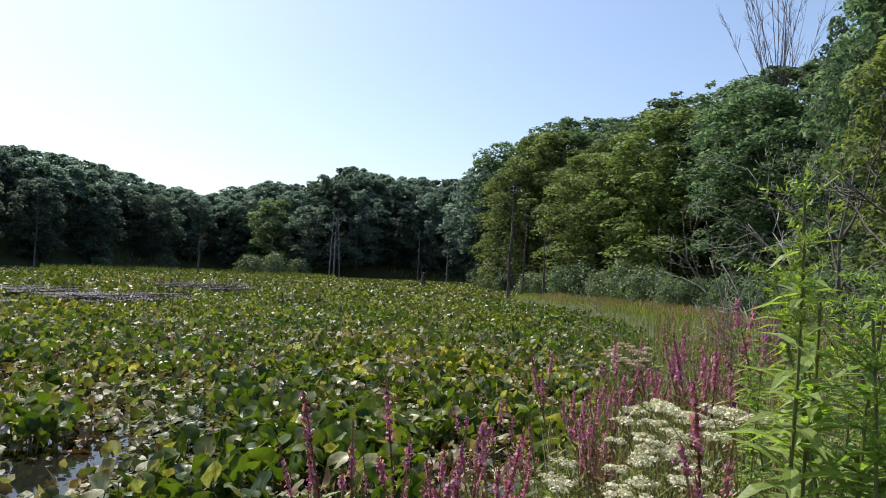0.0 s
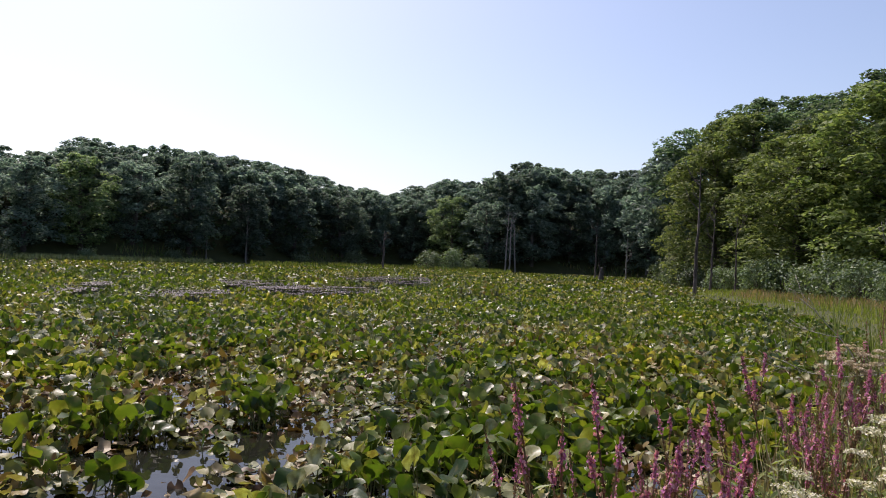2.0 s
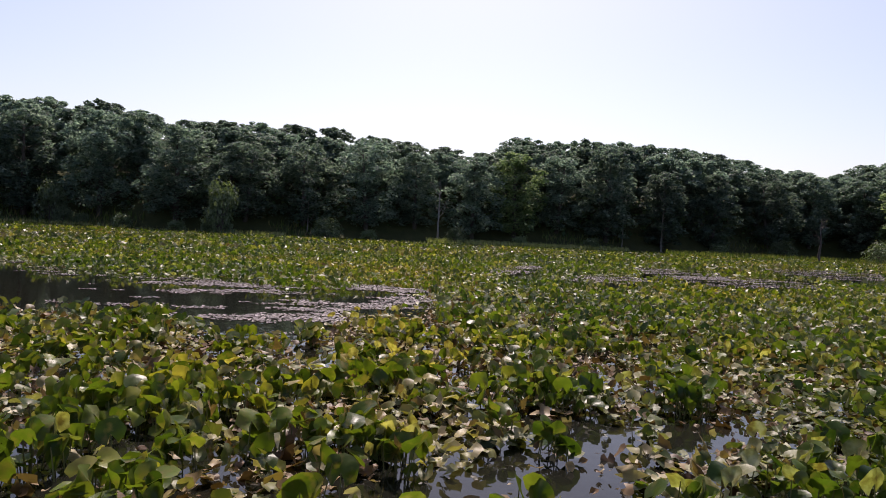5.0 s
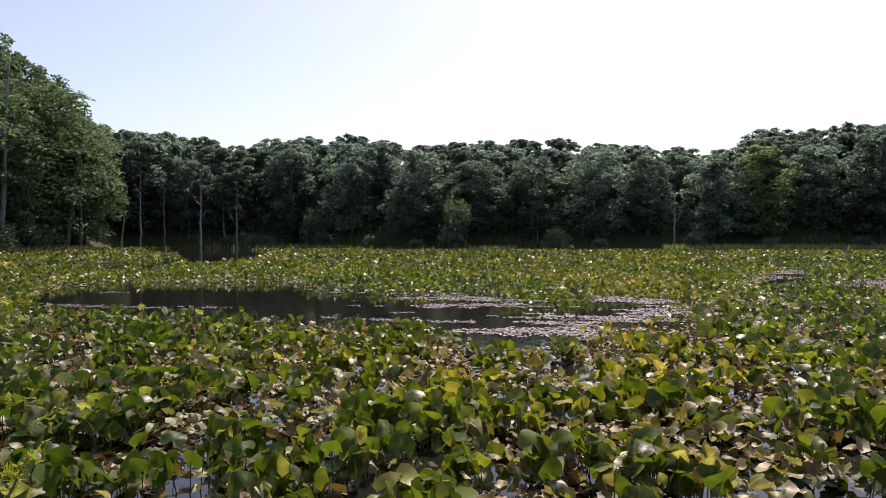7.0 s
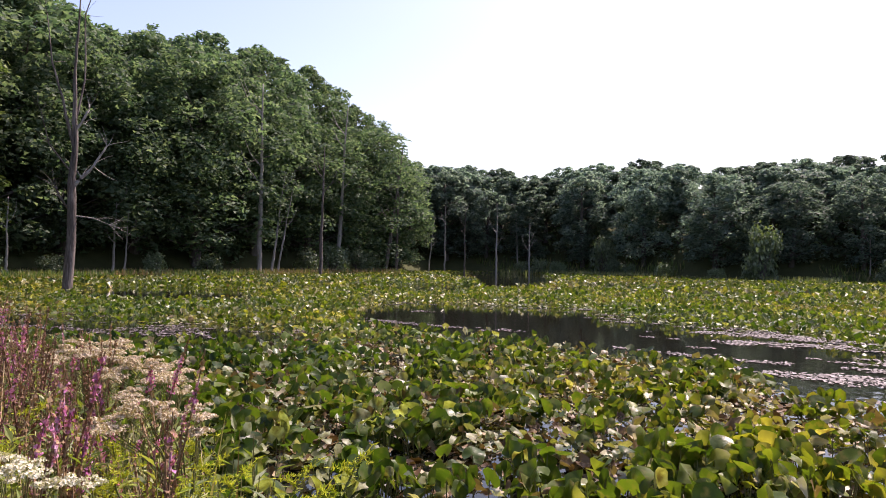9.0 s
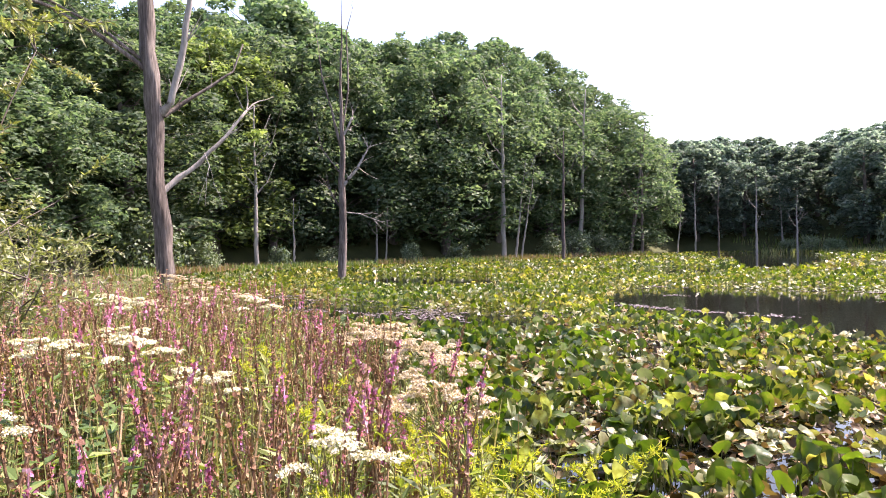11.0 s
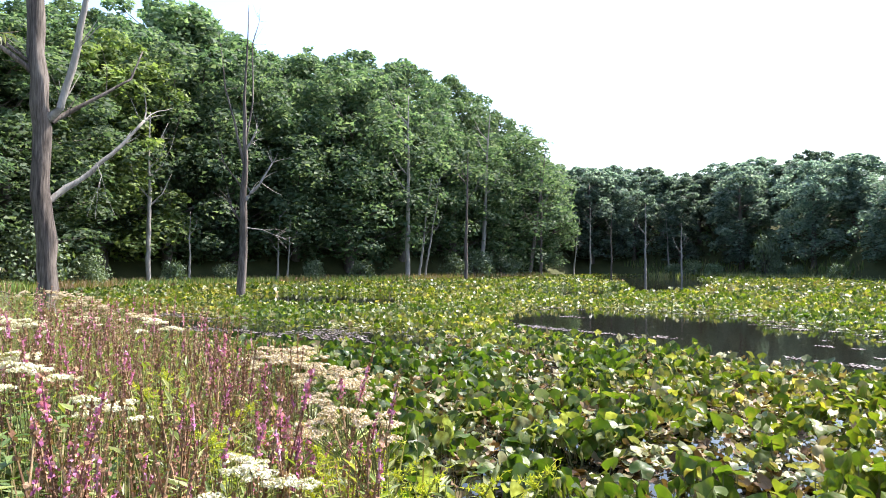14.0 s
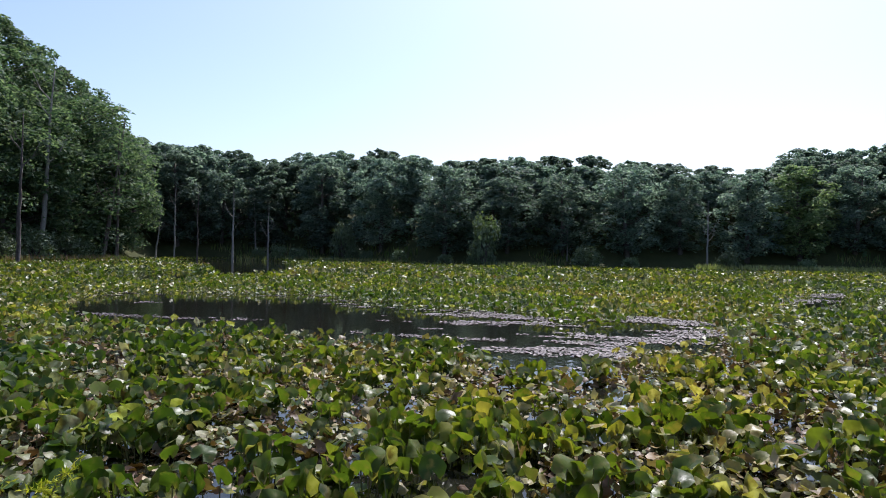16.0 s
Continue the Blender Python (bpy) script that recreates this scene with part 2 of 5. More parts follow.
def water_material():
    m, nt, n, b = material("pond_water")
    co = n.new("ShaderNodeTexCoord")
    b.inputs["Base Color"].default_value = (0.012, 0.012, 0.009, 1)
    b.inputs["Roughness"].default_value = 0.04
    b.inputs["IOR"].default_value = 1.33
    wave, bp = n.new("ShaderNodeTexNoise"), n.new("ShaderNodeBump")
    wave.inputs["Scale"].default_value = 5.0
    nt.links.new(co.outputs["Object"], wave.inputs["Vector"]); nt.links.new(wave.outputs[0], bp.inputs["Height"])
    bp.inputs["Strength"].default_value, bp.inputs["Distance"].default_value = 0.12, 0.02
    nt.links.new(bp.outputs[0], b.inputs["Normal"])
    return m


DEAD_LEAF = leaf_material("dead_leaf", [(0.0, (0.06, 0.03, 0.014)), (0.5, (0.15, 0.08, 0.034)), (0.8, (0.26, 0.17, 0.085)), (1.0, (0.38, 0.29, 0.17))], 0.5, 0.2, 0.4, 0.1, 1.0)
WITHERED = leaf_material("withered_leaf", [(0.0, (0.1, 0.055, 0.022)), (0.45, (0.24, 0.16, 0.07)), (0.8, (0.42, 0.35, 0.2)), (1.0, (0.6, 0.54, 0.38))], 0.5, 0.3, 0.4, 0.1, 1.0)
FILM = leaf_material("scum", [(0.0, (0.065, 0.05, 0.048)), (0.6, (0.15, 0.115, 0.112)), (1.0, (0.28, 0.23, 0.225))], 0.5, 0.02, 0.4, 0.05, 1.0)
WATER = water_material()


# ---------------------------------------------------------------- mesh helpers
def mesh_of(name, verts, faces, mats, smooth=False):
    me = bpy.data.meshes.new(name)
    me.from_pydata(np.asarray(verts, float).tolist(), [], [list(map(int, f)) for f in faces])
    for m in mats if isinstance(mats, (list, tuple)) else [mats]:
        me.materials.append(m)
    if smooth:
        me.polygons.foreach_set("use_smooth", [True] * len(me.polygons))
    me.update()
    return me


def part(name, shape, mat, parent=None, label="", smooth=False):
    """A mesh object from (verts, faces) or from a ready mesh, under its thing."""
    data = shape if isinstance(shape, bpy.types.Mesh) else mesh_of(name, shape[0], shape[1], mat, smooth)
    ob = new(name, data)
    ob.parent = parent
    return tagged(ob, label)


def joined(shapes):
    vs, fs, k = [], [], 0
    for v, f in shapes:
        vs.append(np.asarray(v, float)); fs += [tuple(i + k for i in q) for q in f]; k += len(v)
    return np.concatenate(vs), fs


def tube(points, radii, sides=6):
    """A tapered limb along points, closed at its tip."""
    p = np.asarray(points, float); n = len(p)
    radii = np.interp(np.linspace(0, 1, n), np.linspace(0, 1, len(radii)), radii)
    vs, fs = [], []
    for i in range(n):
        d = p[min(i + 1, n - 1)] - p[max(i - 1, 0)]
        d = d / (np.linalg.norm(d) + 1e-9)
        a = np.cross(d, (0.31, 0.95, 0.05) if abs(d[2]) > 0.8 else (0, 0, 1)); a /= np.linalg.norm(a)
        b = np.cross(d, a)
        for k in range(sides):
            w = 2 * math.pi * k / sides
            vs.append(p[i] + radii[i] * (a * math.cos(w) + b * math.sin(w)))
    for i in range(n - 1):
        for k in range(sides):
            j = (k + 1) % sides
            fs.append((i * sides + k, i * sides + j, (i + 1) * sides + j, (i + 1) * sides + k))
    fs.append(tuple(range((n - 1) * sides, n * sides)))
    return np.array(vs), fs


def bent(rng, start, way, length, steps=5, wander=0.25, lift=0.0):
    """Points along a limb that wanders and lifts."""
    p, d = np.array(start, float), np.array(way, float) / np.linalg.norm(way)
    out = [p.copy()]
    for _ in range(steps):
        d = d + rng.normal(0, wander, 3) * 0.5 + np.array([0, 0, lift])
        d /= np.linalg.norm(d)
        p = p + d * length / steps
        out.append(p.copy())
    return np.array(out)


def spread(template, at, normal, heading, size):
    """Many copies of a small leaf: template (verts with y along the leaf and z off its face, faces)."""
    tv, tf = np.asarray(template[0], float), np.asarray(template[1])
    n = normal / (np.linalg.norm(normal, axis=1, keepdims=True) + 1e-9)
    y = heading - n * (heading * n).sum(1, keepdims=True)
    y /= np.linalg.norm(y, axis=1, keepdims=True) + 1e-9
    x = np.cross(y, n)
    s = np.asarray(size, float).reshape(-1, 1, 1)
    v = at[:, None] + s * (tv[None, :, :1] * x[:, None] + tv[None, :, 1:2] * y[:, None] + tv[None, :, 2:] * n[:, None])
    f = tf[None] + (np.arange(len(at)) * len(tv))[:, None, None]
    return v.reshape(-1, 3), f.reshape(-1, tf.shape[1])


BLADE = ([(-0.16, 0, 0), (0.16, 0, 0), (0.12, 0.55, 0.06), (-0.12, 0.55, 0.06), (0, 1, -0.05)], [(0, 1, 2), (0, 2, 3), (3, 2, 4)])
LANCE = ([(0, 0, 0), (0.13, 0.4, 0.03), (0, 1, -0.08), (-0.13, 0.4, 0.03)], [(0, 1, 2), (0, 2, 3)])
CLUMP = ([(0, -0.5, 0), (0.42, -0.05, 0.10), (0.12, 0.5, -0.06), (-0.4, 0.12, 0.10)], [(0, 1, 2), (0, 2, 3)])
WILLOW_BLADE = ([(0, 0, 0), (0.17, 0.45, 0.04), (0, 1, -0.06), (-0.17, 0.45, 0.04)], [(0, 1, 2), (0, 2, 3)])
WEED_LEAF = ([(0, 0, 0), (0.24, 0.35, 0.05), (0, 1, -0.12), (-0.24, 0.35, 0.05)], [(0, 1, 2), (0, 2, 3)])
SPRIG = ([(-0.36, -0.38, 0.0), (0.42, -0.2, 0.0), (0.0, 0.62, 0.0)], [(0, 1, 2)])
PETAL = ([(0, -0.5, 0), (0.5, 0, 0.12), (0, 0.5, 0), (-0.5, 0, 0.12)], [(0, 1, 2), (0, 2, 3)])


def heart(points, notch=0.75, fold=0.1, curl=0.0, ripple=0.03, slim=1.0):
    """A lily leaf: blunt tip, two lobes with a notch at the stalk, folded along its rib, its tip and rim curled."""
    out = [(0, 0, 0)]

    def off(x, y, w):
        return fold * abs(x) * 2 + ripple * math.cos(3 * w + 5 * fold) * (x * x + y * y) * 4 + curl * (y * abs(y) * 2 + 0.6 * x * abs(x) * 2)

    for scale in ((0.55, 1.0) if points > 8 else (1.0,)):
        for k in range(points):
            w = -math.pi / 2 + notch / 2 + (2 * math.pi - notch) * k / (points - 1)
            r = 0.48 + 0.05 * math.sin(w) ** 2 * (1 if math.sin(w) > 0 else 0.2)
            r *= scale * (1 + 0.05 * math.cos(5 * w + 9 * curl))
            x, y = slim * r * math.cos(w), r * math.sin(w) + 0.06
            out.append((x, y, off(x, y, w)))
    faces = [(0, k, k + 1) for k in range(1, points)]
    if points > 8:
        for k in range(1, points):
            faces += [(k, k + points, k + points + 1), (k, k + points + 1, k + 1)]
    return out, faces


LEAF_FORMS = [dict(fold=0.08, curl=0.12, ripple=0.05, slim=1.1), dict(fold=0.16, curl=-0.22, slim=1.06, ripple=0.07), dict(fold=-0.15, curl=-0.35, ripple=0.1, slim=1.12), dict(fold=0.25, curl=-0.6, ripple=0.1), dict(fold=0.55, curl=0.4, ripple=0.1, slim=0.9),
              dict(fold=-0.14, curl=0.25, ripple=0.14, slim=1.1)]


def mixed_leaves(points, at, nor, way, s):
    """Leaves of several forms in one sheet of faces."""
    vs, fs, k = [], [], 0
    for i, form in enumerate(LEAF_FORMS):
        v, f = spread(heart(points, **form), at[i::6], nor[i::6], way[i::6], s[i::6])
        vs.append(v); fs.append(f + k); k += len(v)
    return np.concatenate(vs), np.concatenate(fs)


MODELS = {}


def repeat(model, m):
    """A copy of a model plant at the pose m; the models themselves are cleared away at the end."""
    MODELS[model.name] = model
    return copy_thing(model, m)


def clear_models():
    for model in MODELS.values():
        for ob in (*model.children_recursive, model):
            bpy.data.objects.remove(ob)


def unit(rng, n):
    v = rng.normal(0, 1, (n, 3))
    return v / np.linalg.norm(v, axis=1, keepdims=True)


# ---------------------------------------------------------------- plan: pond edge, ground, skyline
def polar(b, r):
    return (-math.sin(radians(b)) * r, math.cos(radians(b)) * r)


NEAR_EDGE = [(-2.3, -0.6), (-2.2, 0.6), (-1.7, 1.7), (-0.8, 2.2), (0.1, 2.7), (0.75, 3.9), (1.6, 5.8), (2.8, 8.4), (4.6, 13), (6.8, 20), (7.2, 29), (4.3, 42), (6.5, 50)]
FAR_EDGE = [(-9, 66), (-5, 95), (0, 103), (10, 99), (17, 108), (23, 98), (30, 86), (40, 78), (50, 73), (65, 70), (72, 73), (80, 82), (90, 87), (94, 88), (96.5, 78), (100, 75), (103, 71), (108, 64), (115, 60), (122, 57), (128, 54), (134, 50)]
LEFT_EDGE = [(-25, -27), (-16, -17.5), (-12.2, -12), (-10.4, -9.2), (-8.2, -6.0), (-6, -3.8), (-4.0, -2.0)]
POND = np.array(NEAR_EDGE + [polar(b, r) for b, r in FAR_EDGE] + LEFT_EDGE)
SKYLINE = np.array([(-60, 24), (-40, 22), (-32.6, 20.8), (-31, 20), (-30, 16.8), (-25.8, 16), (-22, 15.5), (-19.5, 13.7), (-16.5, 14.5), (-14, 12.4), (-10.5, 13), (-7, 11.3), (-5.6, 10.2),
                    (-4.7, 7.9), (3, 7.7), (7.6, 8.5), (10, 6.7), (14.5, 6.8), (17.5, 5.4), (23, 5.9), (28, 7), (33, 7.7), (35.6, 8.0), (37.5, 7.4), (42, 8.1), (44, 6.5), (48, 6.9), (54.5, 7.1)]
                   + [(60.5, 7.95), (64.5, 7.6), (70, 7.3), (72, 7.9), (80.5, 8), (84, 7.1), (89.5, 7.6), (95, 7.9), (96.5, 9.7), (98.5, 11.4), (100.3, 13.5), (105, 15.5), (109, 16.6), (114, 17), (118, 16.4),
                      (120, 18.4), (125, 19.3), (132.6, 18.3), (137.3, 17.3), (141, 17.5), (150, 19), (175, 22)])


SHORE_B = [-60, -40, -30, -22, -14, -9, -6, -4] + [q for q, _ in FAR_EDGE[2:]] + [145, 175]
SHORE_R = [24, 28, 36, 44, 54, 62, 70, 99] + [r for _, r in FAR_EDGE[2:]] + [38, 26]


def shore(b):
    """How far the woods begin at a bearing."""
    return float(np.interp(b, SHORE_B, SHORE_R))


def edge_distance(p, poly=POND):
    """Distance to a closed outline, positive inside."""
    p = np.asarray(p, float)
    best, inside = np.full(len(p), 1e9), np.zeros(len(p), bool)
    for a, b in zip(poly, np.roll(poly, -1, 0)):
        ab, ap = b - a, p - a
        k = np.clip((ap @ ab) / (ab @ ab), 0, 1)
        best = np.minimum(best, np.hypot(*(ap - k[:, None] * ab).T))
        cross = (a[1] > p[:, 1]) != (b[1] > p[:, 1])
        inside ^= cross & (p[:, 0] < a[0] + (p[:, 1] - a[1]) * ab[0] / (ab[1] if abs(ab[1]) > 1e-9 else 1e-9))
    return np.where(inside, best, -best)


def ground_height(p):
    p = np.asarray(p, float)
    d, r = edge_distance(p), np.hypot(p[:, 0], p[:, 1])
    bank = 0.04 + 0.16 * np.clip(-d / 1.2, 0, 1)
    b = np.degrees(np.arctan2(-p[:, 0], p[:, 1]))
    hill = np.clip((r - np.interp(b, SHORE_B, SHORE_R) - 1) / 27, 0, 1) ** 0.8 * 12.0 * (d < 0)
    lump = 0.05 * np.sin(p[:, 0] * 1.7 + 0.6 * p[:, 1]) * np.cos(p[:, 1] * 1.3) * (d < -0.5)
    return np.where(d > 0, -0.5 * np.clip(d / 1.5, 0, 1) + 0.04 * (1 - np.clip(d / .4, 0, 1)), bank + hill + lump)


def build_ground():
    rs = np.concatenate([np.linspace(0.3, 12, 40), np.linspace(12.6, 60, 60), np.linspace(62, 200, 50), np.geomspace(220, 3000, 14)])
    ws = np.linspace(0, 2 * math.pi, 181)[:-1]
    v = [(0, 0)] + [(r * math.cos(w), r * math.sin(w)) for r in rs for w in ws]
    v = np.array(v); z = ground_height(v); n = len(ws)
    f = [(0, 1 + k, 1 + (k + 1) % n) for k in range(n)]
    f += [(1 + i * n + k, 1 + (i + 1) * n + k, 1 + (i + 1) * n + (k + 1) % n, 1 + i * n + (k + 1) % n) for i in range(len(rs) - 1) for k in range(n)]
    ob = part("ground", (np.c_[v, z], f), SOIL, None, "", True)
    tagged(ob, "dark soil and leaf litter under weeds and woods", "ground", kind="structure")


def build_water():
    c = POND.mean(0)
    grown = np.array([p + (p - c) / np.linalg.norm(p - c) * 0.5 for p in POND])
    bm = bmesh.new()
    f = bm.faces.new([bm.verts.new((x, y, 0.0)) for x, y in grown])
    bmesh.ops.triangulate(bm, faces=[f])
    me = bpy.data.meshes.new("water"); bm.to_mesh(me); bm.free(); me.materials.append(WATER)
    tagged(new("water", me), "still dark pond water reflecting sky and trees", "water", kind="structure")


build_ground()
build_water()

# open water between the lily beds
OPEN = [
    [(-23.7, -4.1), (-26.1, -2.3), (-23.4, 3.9), (-20.3, 3.7), (-16.5, 7), (-13.5, 7.8), (-14.7, 10.1), (-13.2, 11.0), (-11.3, 9.2), (-11.5, 7.4), (-9.3, 4.9), (-10.1, 4.3), (-13.2, 4.2), (-14.3, 2.5), (-16.7, -.4), (-18, -2.6), (-20.8, -4)],
    [(-82, -4.3), (-67, -.2), (-46.6, .5), (-49.2, 4.2), (-65, 8.3), (-86, 7)],
    [(-41.6, -6.7), (-44, -2.1), (-39.7, .3), (-38.6, -3.2)],
    [(-31.3, -19.4), (-33.9, -16.3), (-31.9, -10.4), (-28.1, -10), (-27.5, -15.8)],
    [(-18, -15.7), (-19.5, -14.1), (-16.6, -8.7), (-16.2, -5.4), (-15.6, -3.9), (-14.5, -4.9), (-15, -8.9), (-15.4, -11.9)],
    [(-15.8, 27.5), (-12.9, 25.0), (-11.4, 26.5), (-10.8, 33.3), (-15.2, 33.0)],
    [(-22.2, 51.9), (-18.2, 45.1), (-12.8, 41.5), (-11.7, 44.6), (-15.3, 56.5)],
    [(-22.1, 23.8), (-22.3, 26.9), (-20, 23.7), (-17.2, 17), (-18.1, 18.5)],
    [(-5.5, 1.3), (-5.2, 1.8), (-4.7, 1.5), (-4.8, 1.2)], [(-7.9, 4.2), (-7.4, 4.7), (-7.1, 4.2), (-7.5, 3.9)], [(-3.5, 4.3), (-3.2, 4.8), (-2.9, 4.3), (-3.2, 4.0)], [(-2.6, 3.3), (-2.3, 3.7), (-2.2, 3.2)],
    [(-4.6, 2.8), (-4.2, 3.6), (-3.8, 3.0)],
    [(-17.9, 28.2), (-15.2, 29.7), (-18.4, 36.5), (-21.2, 33.2)], [(-16.4, 19.6), (-14.4, 21.7), (-14.5, 25.4), (-16.8, 24.0)], [(-7.4, 31.5), (-4.9, 33.5), (-5.7, 38.6), (-8.1, 35.2)],
]
OPEN = [np.array(q) for q in OPEN]


def wobble(p, scale, seed):
    return np.array([noise.noise((x * scale + seed, y * scale - seed, seed * 0.7)) for x, y in p])


# ---------------------------------------------------------------- lily beds
def lily_spots(rng, r0, r1, count, gap):
    """Places of lily leaves in a ring of the pond, in clumps, clear of open water."""
    r = np.sqrt(rng.uniform(r0 * r0, r1 * r1, count)); b = np.radians(rng.uniform(-24, 142, count))
    p = np.c_[-np.sin(b) * r, np.cos(b) * r]
    p = p[edge_distance(p) > 0.15]
    for q in OPEN:
        r = np.hypot(p[:, 0], p[:, 1])[:, None]
        keep = np.maximum.reduce([edge_distance(p * (1 + np.clip((r - 6.5) / 3, 0, 1) * k), q) for k in (0, 0.07, 0.13, 0.19)]) < 0.3 * rng.normal(0, 1, len(p)).clip(-1, 1) * min(1, r0 / 10)
        p = p[keep]
    b = np.degrees(np.arctan2(-p[:, 0], p[:, 1]))
    return p[wobble(p, 0.8 if r0 < 20 else 0.25, 3.1) + (0.85 if r0 < 5 else 0.45) * wobble(p, 2.3, 7.7) > gap - np.interp(b, [18, 34, 95, 112], [0.5, 0.0, 0.0, 0.3]) - 0.25 * (r0 < 5) * np.clip((np.hypot(p[:, 0], p[:, 1]) - 6.5) / 2.5, 0, 1)]


def lily_leaves(rng, p, size, flat=0.25):
    n = len(p)
    tilt = np.radians(np.where(rng.random(n) < flat, rng.uniform(0, 14, n), np.abs(rng.normal(56, 23, n)))).clip(0, 1.6)
    head = rng.uniform(0, 2 * math.pi, n)
    way = np.c_[np.cos(head) * np.cos(tilt), np.sin(head) * np.cos(tilt), np.sin(tilt)]
    nor = np.c_[-np.cos(head) * np.sin(tilt), -np.sin(head) * np.sin(tilt), np.cos(tilt)] + rng.normal(0, 0.15, (n, 3))
    s = size * rng.uniform(0.55, 1.25, n)
    z = np.where(tilt < 0.26, rng.uniform(0.01, 0.12 if flat < 0.9 else 0.05, n), rng.uniform(0.07, 0.27, n))
    return np.c_[p, z], nor, way, s


def build_lily_beds():
    rng = np.random.default_rng(11)
    near = lily_spots(rng, 2.4, 12, 32000, -0.02)
    clump = wobble(near, 1.3, 21.0) + 0.6 * wobble(near, 3.2, 5.0)
    mat, near = near[(clump < 0.1) & (rng.random(len(near)) < 0.72)], near[clump > 0.0]
    # plants of the near bed, one by one
    reach = np.hypot(near[:, 0], near[:, 1])
    picked, beyond = near[reach < 7.2], near[reach >= 7.2]
    rng.shuffle(picked)
    seeds, left = picked[:52], picked[52:]
    used = np.zeros(len(left), bool)
    leaf_meshes = []
    for k in range(6):
        v, f = heart(13, **LEAF_FORMS[k])
        leaf_meshes.append(mesh_of("leaf", v, f, LILY, True))
    for c in seeds:
        order = np.argsort(np.where(used, 1e9, np.hypot(*(left - c).T)))[:6]
        used[order] = True
        at, nor, way, s = lily_leaves(rng, left[order], 0.17, 0.05)
        plant = new("pond_lily"); plant.location = (c[0], c[1], 0)
        tagged(plant, "pond lily with upright heart-shaped green leaves in water", "water plant", "near lily plants")
        for a, nn, w, sz in zip(at, nor, way, s):
            nn = nn / np.linalg.norm(nn); y = w - nn * (w @ nn); y /= np.linalg.norm(y); x = np.cross(y, nn)
            ob = part("leaf", leaf_meshes[int(rng.integers(6))], LILY, plant)
            m = Matrix(((x[0], y[0], nn[0], a[0] - c[0]), (x[1], y[1], nn[1], a[1] - c[1]), (x[2], y[2], nn[2], a[2]), (0, 0, 0, 1)))
            ob.matrix_basis = m @ Matrix.Scale(sz, 4)
        roots = np.array([c[0], c[1], -0.1])
        for a in at:
            part("stalk", tube([roots + (0.5 * (a - roots) * [1, 1, 0]) - [c[0], c[1], 0], a - [c[0], c[1], 0]], [0.006, 0.004], 4), STEM, plant)
    near = left[~used]
    green, yellow = "bed of glossy green pond lily leaves on water", "mat of yellowed and tan lily leaves lying on water"

    def bed(points, spots, size, flat, leaf, label, smooth=True):
        at, nor, way, s = lily_leaves(rng, spots, size, flat)
        tagged(part("lily_leaves", mixed_leaves(points, at, nor, way, s), leaf, None, "", smooth), label, "water plants", kind="stuff")
        return at

    bed(7, beyond, 0.14, 0.12, LILY, green)
    at = bed(11, near, 0.155, 0.06, LILY, green)
    bed(9, mat, 0.115, 0.85, OLD_LILY, yellow)
    close = at[(np.hypot(at[:, 0], at[:, 1]) < 9) & (at[:, 2] > 0.1)]
    tagged(part("lily_stalks", joined([tube([a * [1, 1, 0] + [*rng.normal(0, 0.04, 2), -0.1], a], [0.006, 0.004], 3) for a in close]), STEM),
           "thin olive lily stalks rising from the water", "water plants", kind="stuff")
    p = lily_spots(rng, 12, 34, 92000, -0.36)
    old = wobble(p, 0.7, 15.0) + 0.25 * rng.normal(0, 1, len(p)) > 0.1
    bed(5, p[~old], 0.155, 0.2, LILY, green, False)
    bed(5, p[old], 0.15, 0.6, OLD_LILY, yellow, False)
    p = lily_spots(rng, 34, 108, 165000, -0.42)
    old = wobble(p, 0.2, 15.0) + 0.35 * rng.normal(0, 1, len(p)) > 0.25
    for q, leaf, label in ((p[~old], LILY, "far bed of pond lily leaves reaching the shore"), (p[old], OLD_LILY, "far yellowed pond lily leaves reaching the shore")):
        at, nor, way, s = lily_leaves(rng, q, 0.21)
        tagged(part("lily_leaves", spread(PETAL, at, nor, way, s * 1.28), leaf), label, "water plants", kind="stuff")


build_lily_beds()


